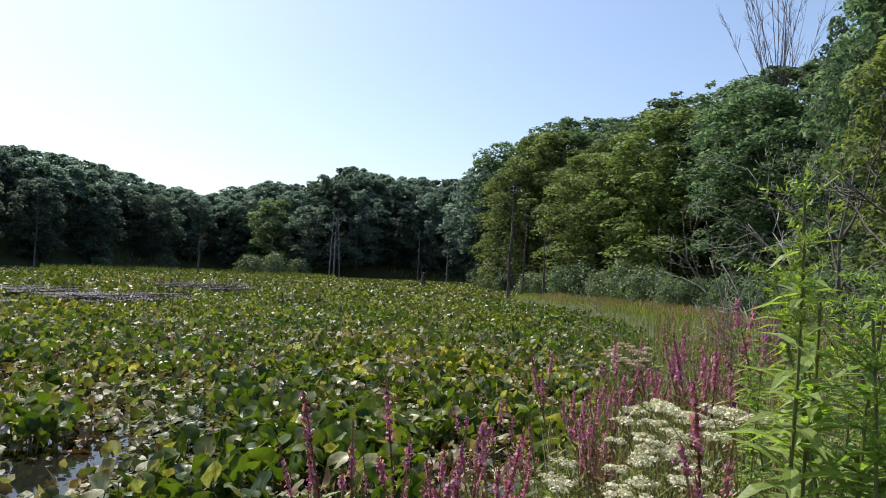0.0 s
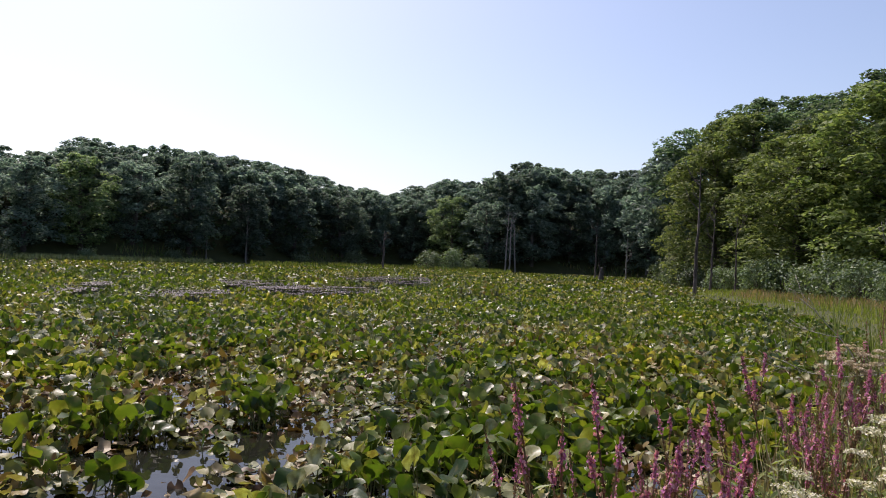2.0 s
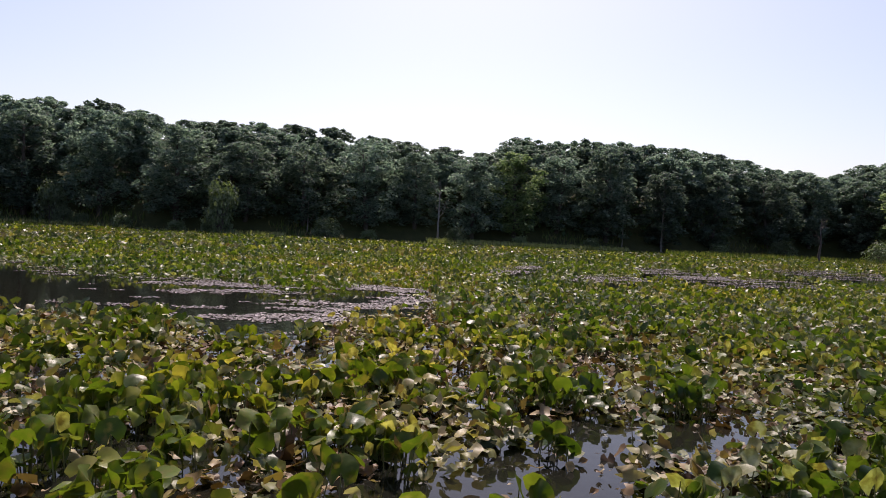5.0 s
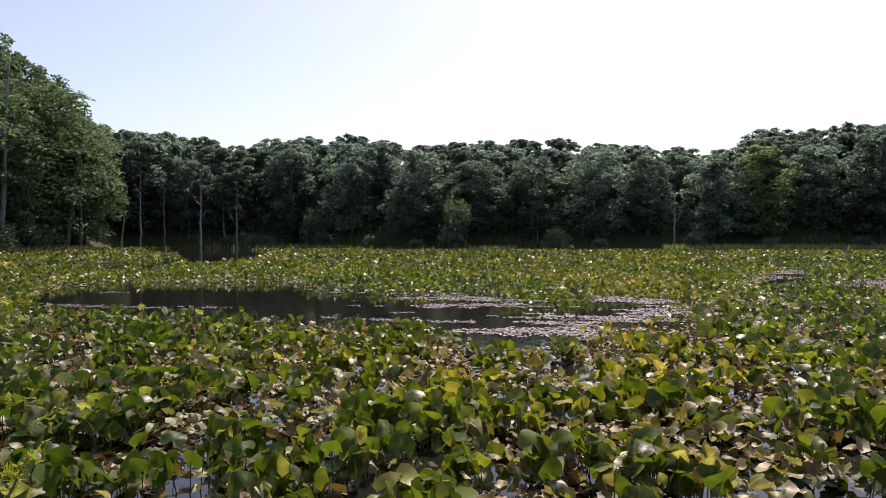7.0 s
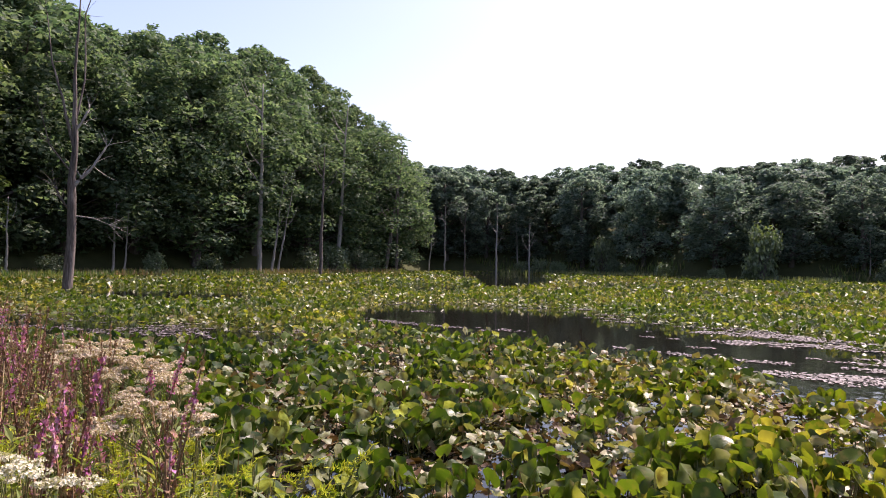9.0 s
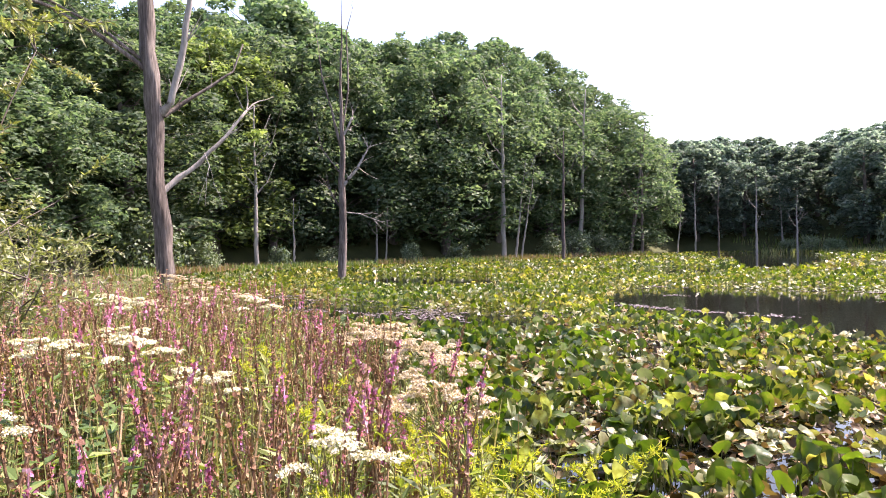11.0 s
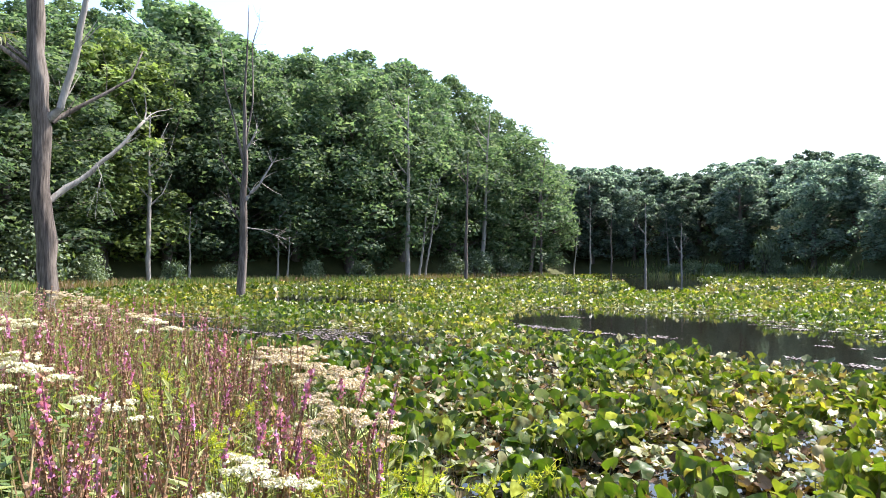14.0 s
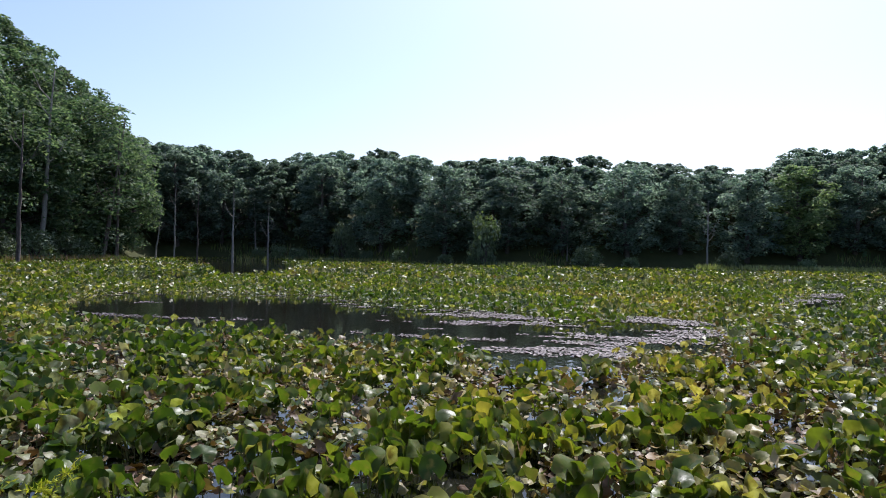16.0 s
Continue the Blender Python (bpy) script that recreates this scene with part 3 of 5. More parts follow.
# ---------------------------------------------------------------- trees
def crown_shape(rng, height, width, leaves, size, low=0.12, lobes=34):
    """Leaf sprays in flattened, drooping boughs that stand out from the trunk all the way up, and the boughs' middles for the limbs."""
    n = int(lobes * 3.0)
    k = (np.arange(n) + rng.random(n)) / n
    h = low + (0.985 - low) * k ** 0.92
    up = (h - low) / (1 - low)
    outline = np.interp(up, [0, 0.12, 0.35, 0.6, 0.78, 0.9, 1.0], [0.7, 0.88, 1.0, 0.98, 0.86, 0.68, 0.3])
    rad = width * rng.uniform(0.07, 0.155, n) * np.interp(up, [0, 0.6, 1], [1.0, 1.0, 0.55])
    q = np.maximum(0, width * 0.5 * outline * rng.choice([0.3, 0.6, 0.85, 0.97, 1.0, 1.05], n) * rng.uniform(0.86, 1.14, n) - rad * 0.5)
    w = 2.4 * np.arange(n) + rng.uniform(-0.5, 0.5, n)
    c = np.c_[q * np.cos(w), q * np.sin(w), np.minimum(h * height, height - 0.5 * rad)]
    share = rad ** 1.7 * np.interp(up, [0, 0.65, 1], [0.85, 1.0, 1.9])
    pick = rng.choice(n, leaves, p=share / share.sum())
    d = unit(rng, leaves)
    d[:, 2] = np.where(rng.random(leaves) < 0.45, np.abs(d[:, 2]), d[:, 2])
    reach = np.where(rng.random(leaves) < 0.7, 0.75 + 0.4 * rng.random(leaves), rng.random(leaves) ** 0.5)[:, None]
    flat = np.interp(up[pick], [0, 0.7, 1], [0.85, 0.95, 1.0])
    off = d * reach * rad[pick, None]
    out = (off[:, 0] * np.cos(w[pick]) + off[:, 1] * np.sin(w[pick]))
    off = off * np.c_[np.full(leaves, 1.15), np.full(leaves, 1.15), flat]
    off[:, 2] -= 0.3 * np.maximum(out, 0)
    at = c[pick] + off
    at[:, 2] = np.maximum(at[:, 2], 0.15)
    nor = d + [0, 0, 0.3] + rng.normal(0, 0.65, (leaves, 3))
    return spread(SPRIG, at, nor, unit(rng, leaves) + d * [0.7, 0.7, 0] + [0, 0, -0.5], size * rng.uniform(0.55, 1.35, leaves)), c


def make_tree(seed, height, width, leaves, size, leaf, low=0.12, label="", lobes=34):
    rng = np.random.default_rng(seed)
    tree = new("tree")
    tagged(tree, label, "tree", "trees of the shore")
    crown, centres = crown_shape(rng, height, width, leaves, size, low, lobes)
    lean = rng.normal(0, 0.03, 2)
    spine = np.array([(lean[0] * z, lean[1] * z, z) for z in np.linspace(-0.6, 0.86 * height, 8)])
    limbs = [tube(spine, [0.026 * height ** 0.9, 0.017 * height ** 0.9, 0.004 * height], 7)]
    for c in centres[::3]:
        z = max(0.08 * height, c[2] - 0.35 * math.hypot(c[0], c[1]) - 0.05 * height)
        a = np.array((lean[0] * z, lean[1] * z, z))
        limbs.append(tube([a, a * 0.5 + c * 0.5 + [0, 0, 0.1], c], [0.09 * (1 - 0.6 * z / height), 0.02], 4))
    part("trunk", joined(limbs), BARK, tree, "grey-brown trunk with limbs", True)
    part("crown", crown, leaf, tree, "green leafy crown")
    return tree


PROTO_H = 14.0
FAR_TREES = [make_tree(20 + k, PROTO_H, 5.6 + 0.9 * (k % 3), 9000, 0.33, FAR_LEAF, 0.06, "tall dark green broadleaf tree on the far shore, leaf colour blued for haze", 32) for k in range(5)]
FAR_TOPS = [make_tree(30 + k, PROTO_H, 6.2 + 0.7 * k, 8000, 0.43, FAR_LEAF, 0.3, "tall dark green broadleaf tree behind the shore, leaf colour blued for haze", 26) for k in range(3)]
NEAR_TOPS = [make_tree(50 + k, PROTO_H, 6.6 + 0.8 * k, 11000, 0.29, TREE_LEAF, 0.16, "tall green broadleaf tree deeper in the wood", 30) for k in range(3)]
NEAR_TREES = [make_tree(40 + k, PROTO_H, 6.2 + 0.8 * k, 18000, 0.25, TREE_LEAF, 0.04, "tall green broadleaf tree at the wood's edge", 40) for k in range(4)]
BACK_TREES = [make_tree(80, PROTO_H, 8.0, 2600, 0.6, TREE_LEAF, 0.1, "tall green broadleaf tree behind the bank", 40)]
BRIGHT_TREES = [make_tree(60 + k, PROTO_H, 6.2 + 0.8 * k, 18000, 0.25, BRIGHT_LEAF, 0.04, "bright green maple-like tree at the wood's edge", 40) for k in range(2)]
LIT_TREES = [make_tree(65 + k, PROTO_H, 6.0 + k, 9000, 0.32, LIT_LEAF, 0.05, "lighter green broadleaf tree on the far shore, coloured as if sunlit", 32) for k in range(2)]


def plant_woods():
    rng = random.Random(5)
    def put(kind, b, d, top, wide=1.0):
        x, y = polar(b, d)
        g = float(ground_height([(x, y)])[0])
        h = max(4.0, EYE + d * math.tan(radians(top)) - g)
        s = h / PROTO_H
        w = s ** 0.6 * wide * rng.uniform(0.88, 1.12)
        m = Matrix.LocRotScale((x, y, g), Euler((0, 0, rng.uniform(0, 6.28))), (w, w, s))
        repeat(kind, m)

    put(NEAR_TREES[2], -34.4, 33, 21.6, 0.62)
    put(NEAR_TREES[1], -38.0, 31, 23.0, 1.0)
    put(BRIGHT_TREES[0], -38.5, 27, 19.0, 1.1)
    for row, (back, low, high) in enumerate(((2.5, 0.74, 0.97), (8, 0.92, 1.01), (14, 1.0, 1.05))):
        b = -58.0 + row * 2
        while b < 172:
            d = shore(b) + back + rng.uniform(-1.2, 1.2)
            near = b < -6.2 or b > 95.5
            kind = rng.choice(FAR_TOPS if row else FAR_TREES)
            top = float(np.interp(b, SKYLINE[:, 0], SKYLINE[:, 1]))
            if near:
                light = 0.8 if -20 < b < -8 and row < 2 else 0.3 if b < -5 and row < 2 else 0.3 if 122 < b < 138 and row == 0 else 0.08 if 104 < b < 138 else 0.0
                kind = rng.choice(NEAR_TOPS if row == 2 else BRIGHT_TREES if rng.random() < light else NEAR_TOPS if row else NEAR_TREES)
                half = math.degrees((3.4 if b < -20 else 2.6 if b > 95 else 1.6) / d)
                top = (1.012 if b > 95 else 1.02) * min(float(np.interp(q, SKYLINE[:, 0], SKYLINE[:, 1])) for q in (b - half, b, b + half))
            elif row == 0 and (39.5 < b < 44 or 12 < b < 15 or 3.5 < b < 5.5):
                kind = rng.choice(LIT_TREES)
            if b < -45 or b > 152:
                kind = BACK_TREES[0]
            put(kind, b, d, top * rng.uniform(low, high), 1.5 if near else 1.35)
            b += math.degrees((5.3 if near else 6.0 if row == 0 else 4.7) * rng.uniform(0.8, 1.2) / d)


plant_woods()


def build_understory():
    """Saplings and brush between the trunks."""
    rng = np.random.default_rng(77)
    n = 20000
    b = rng.uniform(-58, 172, n); back = rng.uniform(3, 20, n)
    d = np.array([shore(q) for q in b]) + back
    p = np.c_[-np.sin(np.radians(b)) * d, np.cos(np.radians(b)) * d]
    z = ground_height(p) + rng.uniform(0, 1, n) ** 1.3 * (2.0 + 2.6 * np.clip(wobble(p, 0.15, 6.0) + 0.4, 0, 1))
    tagged(part("understory", spread(CLUMP, np.c_[p, z], rng.normal(0, 0.7, (n, 3)) + [0, 0, 0.4], unit(rng, n), rng.uniform(0.5, 1.0, n) * (0.25 + 0.0055 * np.clip(d, 20, 100))), TREE_LEAF), "shaded brush and saplings under the trees", "brush", kind="stuff")


build_understory()


# ---------------------------------------------------------------- floating debris on the open water
def build_film():
    """Sheets of scum on the open water, torn into patches and streaks."""
    rng = np.random.default_rng(31)
    vs = []
    for q, bias in ((OPEN[0], 0.09), (OPEN[4], 0.0), (OPEN[5], 0.16), (OPEN[7], 0.12), (OPEN[6], 0.12), (OPEN[13], 0.16), (OPEN[14], 0.16)):
        lo, hi = q.min(0) - 0.5, q.max(0) + 0.5
        step = 0.13 if len(q) > 9 else 0.2
        n, m = ((hi - lo) / step).astype(int) + 1
        x, y = np.meshgrid(lo[0] + step * np.arange(n), lo[1] + step * np.arange(m), indexing="ij")
        p = np.c_[x.ravel(), y.ravel()] + rng.normal(0, step * 0.28, (n * m, 2))
        across = p @ np.array((0.45, 0.89)); deep = p @ np.array((0.89, -0.45))
        streak = np.array([noise.noise((a * 0.28, d * 0.9, 2.0)) + 0.55 * noise.noise((a * 0.9, d * 2.6, 7.0)) + 0.45 * noise.noise((a * 2.2, d * 4.5, 1.0)) for a, d in zip(across, deep)])
        near_edge = np.clip(0.9 - np.abs(edge_distance(p, q)), 0, 1) * 0.25
        keep = (streak + bias + near_edge + 0.06 * np.clip(across - 0.5, -7, 3) * (len(q) > 9) > 0.27) & (edge_distance(p, q) > -0.8)
        vs.append(p[keep])
    p = np.repeat(np.concatenate(vs), 10, 0)
    n = len(p)
    p = p + rng.normal(0, 0.07, p.shape)
    shape = spread(PETAL, np.c_[p, rng.uniform(0.002, 0.009, n)], np.c_[rng.normal(0, 0.02, (n, 2)), np.ones(n)], unit(rng, n) * [1, 1, 0.01], 0.025 + 0.09 * rng.random(n) ** 2)
    tagged(part("floating_scum", shape, FILM), "thin pinkish grey scum floating on open water", "scum", kind="stuff")


build_film()


def build_dead_leaves():
    """Brown sunken and rotting leaves between the near lilies."""
    rng = np.random.default_rng(33)
    p = lily_spots(rng, 2.4, 14, 19000, -0.62)
    p = p[wobble(p, 0.7, 9.9) > -0.25]
    n = len(p)
    at = np.c_[p, rng.uniform(0.004, 0.07, n)]
    tagged(part("dead_lily_leaves", mixed_leaves(9, at, np.c_[rng.normal(0, 0.45, (n, 2)), np.ones(n)], unit(rng, n), 0.03 + 0.12 * rng.random(n) ** 1.8), DEAD_LEAF, None, "", True), "brown and tan dead lily leaves on the water", "dead leaves", kind="stuff")


build_dead_leaves()


def build_withered_leaves():
    """Pale leaves that have dried, curled and tipped over among the green ones."""
    rng = np.random.default_rng(35)
    p = lily_spots(rng, 2.4, 16, 5200, -0.3)
    p = p[wobble(p, 1.1, 17.0) > -0.12]
    n = len(p)
    at, way = np.c_[p, rng.uniform(0.05, 0.24, n)], unit(rng, n) * [1, 1, 0.7]
    v, k, fs = [], 0, []
    for i, form in enumerate((dict(fold=0.7, curl=0.9, ripple=0.2, slim=0.8), dict(fold=-0.6, curl=-1.0, ripple=0.25, slim=0.9), dict(fold=0.3, curl=1.3, ripple=0.3), dict(fold=0.9, curl=-0.5, ripple=0.2, slim=0.7))):
        a, f = spread(heart(9, **form), at[i::4], rng.normal(0, 0.7, (len(at[i::4]), 3)) + [0, 0, 0.5], way[i::4], rng.uniform(0.04, 0.12, len(at[i::4])))
        v.append(a); fs.append(f + k); k += len(a)
    tagged(part("withered_lily_leaves", (np.concatenate(v), np.concatenate(fs)), WITHERED, None, "", True), "dried cream and brown lily leaves curled over the bed", "dead leaves", kind="stuff")


build_withered_leaves()


# ---------------------------------------------------------------- dead trees
def facing(b, d):
    """A base on the ground at a bearing, and a local frame: u to the right as seen from the bank, z up."""
    x, y = polar(b, d)
    return np.array((x, y, 0.0)), np.array((math.cos(radians(b)), math.sin(radians(b)), 0)), np.array((-math.sin(radians(b)), math.cos(radians(b)), 0))


def rough_tube(rng, pts, radii, sides=9, extra=3):
    """A limb with knots and an uneven outline."""
    p = np.asarray(pts, float)
    k = np.linspace(0, len(p) - 1, (len(p) - 1) * extra + 1)
    q = np.stack([np.interp(k, range(len(p)), p[:, i]) for i in range(3)], 1)
    r = np.interp(np.linspace(0, 1, len(k)), np.linspace(0, 1, len(radii)), radii)
    q[1:-1] += rng.normal(0, 1, (len(k) - 2, 3)) * r[1:-1, None] * 0.18
    v, f = tube(q, r, sides)
    v = v + rng.normal(0, 1, v.shape) * np.repeat(r, sides)[:, None] * 0.09
    return v, f


def dead_tree(b, d, trunk, radii, limbs, label, seed, mat=None, twigs=0):
    """A dead tree: trunk and limbs given as (u, z) in metres from its base."""
    rng = np.random.default_rng(seed)
    base, u, v = facing(b, d)
    tree = new("dead_tree"); tree.location = base
    tagged(tree, label, "dead tree", "dead trees in the pond")
    part("trunk", rough_tube(rng, [u * a + np.array((0, 0, z)) for a, z in trunk], radii, 11, 4), mat or DEAD_WOOD, tree, "", True)
    for pts, r0, r1, pale in limbs:
        side = rng.uniform(-0.5, 0.5)
        p = [u * a + v * side * k / len(pts) * 1.5 + np.array((0, 0, z)) for k, (a, z) in enumerate(pts)]
        limb = part("branch", rough_tube(rng, p, [r0, r1], 7), PALE_WOOD if pale else DEAD_WOOD, tree, "bare pale branch" if pale else "bare grey branch", True)
        p = np.array(p)
        for k in range(twigs + (2 if r0 < 0.045 else 3)):
            i = int(rng.integers(1, len(p)))
            w = (p[i] - p[i - 1]) / np.linalg.norm(p[i] - p[i - 1]) + rng.normal(0, 0.5, 3)
            part("twig", tube(bent(rng, p[i], w, rng.uniform(0.25, 0.8) * (1.4 if twigs else 1), 4, 0.3, 0.05), [min(0.02, r1 * 0.8), 0.004], 4), PALE_WOOD if pale else DEAD_WOOD, limb)
    return tree


dead_tree(135.4, 17.1, [(0.03, -0.3), (0.0, 1.1), (-0.10, 3.2), (-0.15, 5.0), (-0.29, 7.3), (-0.29, 8.8), (-0.35, 11), (-0.3, 13)], [0.27, 0.205, 0.185, 0.175, 0.15, 0.125, 0.08, 0.03], [
    ([(-0.1, 4.7), (0.22, 5.0), (0.51, 6.3), (0.70, 7.6), (0.98, 8.8), (1.15, 10.2)], 0.10, 0.03, True),
    ([(0.05, 4.7), (0.29, 4.9), (1.09, 5.5), (1.6, 5.9), (1.85, 6.6)], 0.06, 0.015, False),
    ([(-0.1, 2.9), (0.15, 3.14), (0.8, 3.7), (1.46, 4.4), (1.9, 5.0)], 0.085, 0.03, True),
    ([(-0.2, 5.6), (-0.44, 5.84), (-1.24, 6.4), (-2.1, 6.86), (-3.28, 7.2), (-4.1, 7.3)], 0.062, 0.022, False),
    ([(-0.2, 5.8), (-0.44, 6.0), (-1.24, 6.6), (-2.2, 7.05), (-3.1, 7.5), (-3.9, 8.2)], 0.046, 0.016, False),
    ([(-0.3, 7.4), (-0.44, 7.7), (-0.8, 8.1), (-0.98, 8.7), (-1.1, 9.6)], 0.07, 0.03, False),
    ([(-0.8, 8.1), (-1.1, 8.2), (-1.4, 8.5)], 0.03, 0.01, False),
    ([(-0.29, 9.0), (0.1, 9.3), (0.3, 10.0)], 0.05, 0.015, False),
    ([(0.9, 3.9), (1.0, 3.6), (0.93, 3.3)], 0.012, 0.006, True)],
    "tall dead tree with weathered grey trunk on the bank", 71, None, 2)
dead_tree(121.9, 32.5, [(0, -0.4), (0, 0.2), (0.08, 4.1), (0.14, 6.6), (0.08, 9.4), (0.2, 11.6), (0.25, 13.6)], [0.27, 0.21, 0.17, 0.11, 0.06, 0.035, 0.012], [
    ([(0.05, 4.4), (0.4, 4.9), (0.83, 5.4), (1.33, 6.3)], 0.1, 0.03, True),
    ([(0.1, 6.2), (-0.36, 8.2), (-0.75, 9.6), (-0.97, 11.6)], 0.07, 0.015, False),
    ([(0.1, 6.8), (0.35, 7.2), (0.64, 7.8)], 0.06, 0.04, True),
    ([(0.1, 7.0), (0.47, 9.1), (0.42, 11.9), (0.75, 13.1)], 0.05, 0.012, False),
    ([(0.05, 3.3), (0.9, 3.2), (1.5, 2.95)], 0.035, 0.012, True),
    ([(0.0, 3.5), (-0.3, 3.9), (-0.47, 4.3)], 0.06, 0.03, False),
    ([(0.1, 5.0), (-0.8, 6.2), (-1.1, 7.5)], 0.04, 0.01, False)],
    "dead tree with forked bare limbs standing in the pond", 72, None, 7)


def snag(b, d, top, radius, seed, pale=False, forks=5, lean=0.0):
    """A smaller dead trunk with a few stubs and thin limbs."""
    rng = np.random.default_rng(seed)
    g = float(ground_height([polar(b, d)])[0])
    h = EYE + d * math.tan(radians(top))
    trunk = [(0, min(g, 0) - 0.3)] + [(lean * z + rng.normal(0, 0.012) * z ** 0.5, z) for z in np.linspace(0.2, h, 6)]
    limbs = []
    for _ in range(forks):
        z = rng.uniform(0.35, 0.9) * h
        s, l = rng.choice([-1, 1]), rng.uniform(0.08, 0.2) * h
        limbs.append(([(lean * z, z), (lean * z + s * l * 0.35, z + l * 0.4), (lean * z + s * l * 0.6, z + l)], radius * 0.38, 0.012, pale))
    dead_tree(b, d, trunk, [radius * 1.2, radius, radius * 0.6, radius * 0.2], limbs, "slender pale dead trunk at the pond's shore" if pale else "slender dead trunk standing in shallow water", seed, PALE_WOOD if pale else DEAD_WOOD, 3)


for k, (b, d, top, r, pale, forks, lean) in enumerate([
        (128.8, 50, 11.6, 0.16, True, 6, 0), (108.1, 61.5, 14.0, 0.21, True, 5, 0), (107.2, 62, 7.0, 0.10, True, 2, 0.12), (106.7, 62, 6.2, 0.09, True, 1, 0.16), (103.2, 60, 9.2, 0.15, False, 3, 0.02),
        (101.8, 70, 12.5, 0.22, True, 5, 0.05), (97.7, 74, 9.6, 0.2, False, 4, 0.13), (96.7, 74, 9.0, 0.15, False, 3, 0.0), (125.8, 52, 4.0, 0.08, True, 2, 0), (119.0, 56, 4.3, 0.09, True, 2, 0.03), (118.2, 56, 3.6, 0.07, True, 2, 0.05),
        (94.0, 82, 3.6, 0.09, True, 2, 0.1), (92.6, 84, 4.6, 0.10, True, 2, 0), (90.9, 82, 4.2, 0.10, False, 2, 0), (88.2, 76, 4.8, 0.11, True, 2, 0), (86.3, 86, 4.0, 0.10, True, 2, -0.05), (85.4, 80, 3.2, 0.10, True, 3, 0),
        (-6.9, 46.9, 8.3, 0.11, False, 4, 0.02), (-9.9, 48, 4.2, 0.07, False, 3, 0), (-8.1, 55, 4.6, 0.09, False, 2, 0.03), (8.5, 96, 4.6, 0.11, True, 2, 0.03), (8.1, 95, 4.2, 0.11, True, 2, 0), (7.6, 96, 4.4, 0.09, True, 2, -0.06),
        (0.9, 88, 3.6, 0.11, False, 2, 0), (-1.6, 84, 2.4, 0.09, True, 4, 0), (49.1, 72.5, 4.2, 0.1, True, 5, 0), (19.0, 92, 2.2, 0.15, False, 6, 0), (60.2, 72, 2.0, 0.07, True, 2, 0), (30.4, 86, 3.8, 0.10, True, 2, 0), (33.5, 84, 1.6, 0.07, True, 1, 0)]):
    snag(b, d, top, r, 100 + k, pale, forks, lean)
stump_rng = np.random.default_rng(9)
stump = new("tree_stump"); stump.location = facing(0.45, 70)[0]
tagged(stump, "dark broken stump standing among the lily leaves", "stump")
part("trunk", rough_tube(stump_rng, [(0, 0, -0.4), (0.02, 0, 0.4), (0.05, 0, 1.0), (0.02, 0, 1.5)], [0.34, 0.27, 0.22, 0.12], 9), BARK, stump, "", True)
part("branch", tube([(0.03, 0, 0.9), (-0.2, 0, 1.6), (-0.25, 0, 2.4)], [0.08, 0.02], 5), BARK, stump)


def bare_shrub(b, d, height, stems, seed, label, lean=(0, 0), mat=None, name="dead_shrub", spread_out=0.55, r=0.03, levels=3, wander=0.22, fan=0.55):
    """Leafless branching stems."""
    rng = np.random.default_rng(seed)
    x, y = polar(b, d)
    shrub = new(name); shrub.location = (x, y, float(ground_height([(x, y)])[0]) - 0.1)
    tagged(shrub, label, "dead shrub" if name == "dead_shrub" else "dead tree")
    for _ in range(stems):
        way = np.array((rng.normal(0, spread_out) + lean[0], rng.normal(0, spread_out) + lean[1], 1.0))
        main = bent(rng, (0, 0, 0), way, height * rng.uniform(0.9, 1.1), 8, wander, -0.03 if wander > 0.1 else 0.0)
        shapes = [tube(main, [r, r * 0.25], 6)]
        front = [(main, r * 0.6, height * 0.4)]
        for level in range(levels):
            nxt = []
            for limb, rr, ln in front:
                for _k in range(4 if level == 0 else 3):
                    i = int(rng.integers(2, len(limb)))
                    w = (limb[i] - limb[i - 1]); w = w / np.linalg.norm(w) + rng.normal(0, fan, 3)
                    child = bent(rng, limb[i], w, ln * rng.uniform(0.5, 1.1), 5, wander, 0.02 if wander > 0.1 else 0.12)
                    shapes.append(tube(child, [rr * 0.7, max(0.003, rr * 0.2)], 4)); nxt.append((child, rr * 0.55, ln * 0.55))
            front = nxt
        part("stem", joined(shapes), mat or DEAD_WOOD, shrub, "", True)
    return shrub


bare_shrub(-27.0, 9.0, 2.1, 8, 201, "leafless grey shrub with tangled arching twigs", (-0.45, -0.1), PALE_WOOD, r=0.014)
bare_shrub(-31.5, 8.0, 2.9, 3, 202, "tall leafless grey shrub with tangled arching twigs", (-0.25, 0), PALE_WOOD, r=0.018)
bare_shrub(-35.5, 8.0, 2.7, 4, 203, "leafless brown shrub with long bare limbs", (-0.25, 0), DEAD_WOOD, r=0.035)


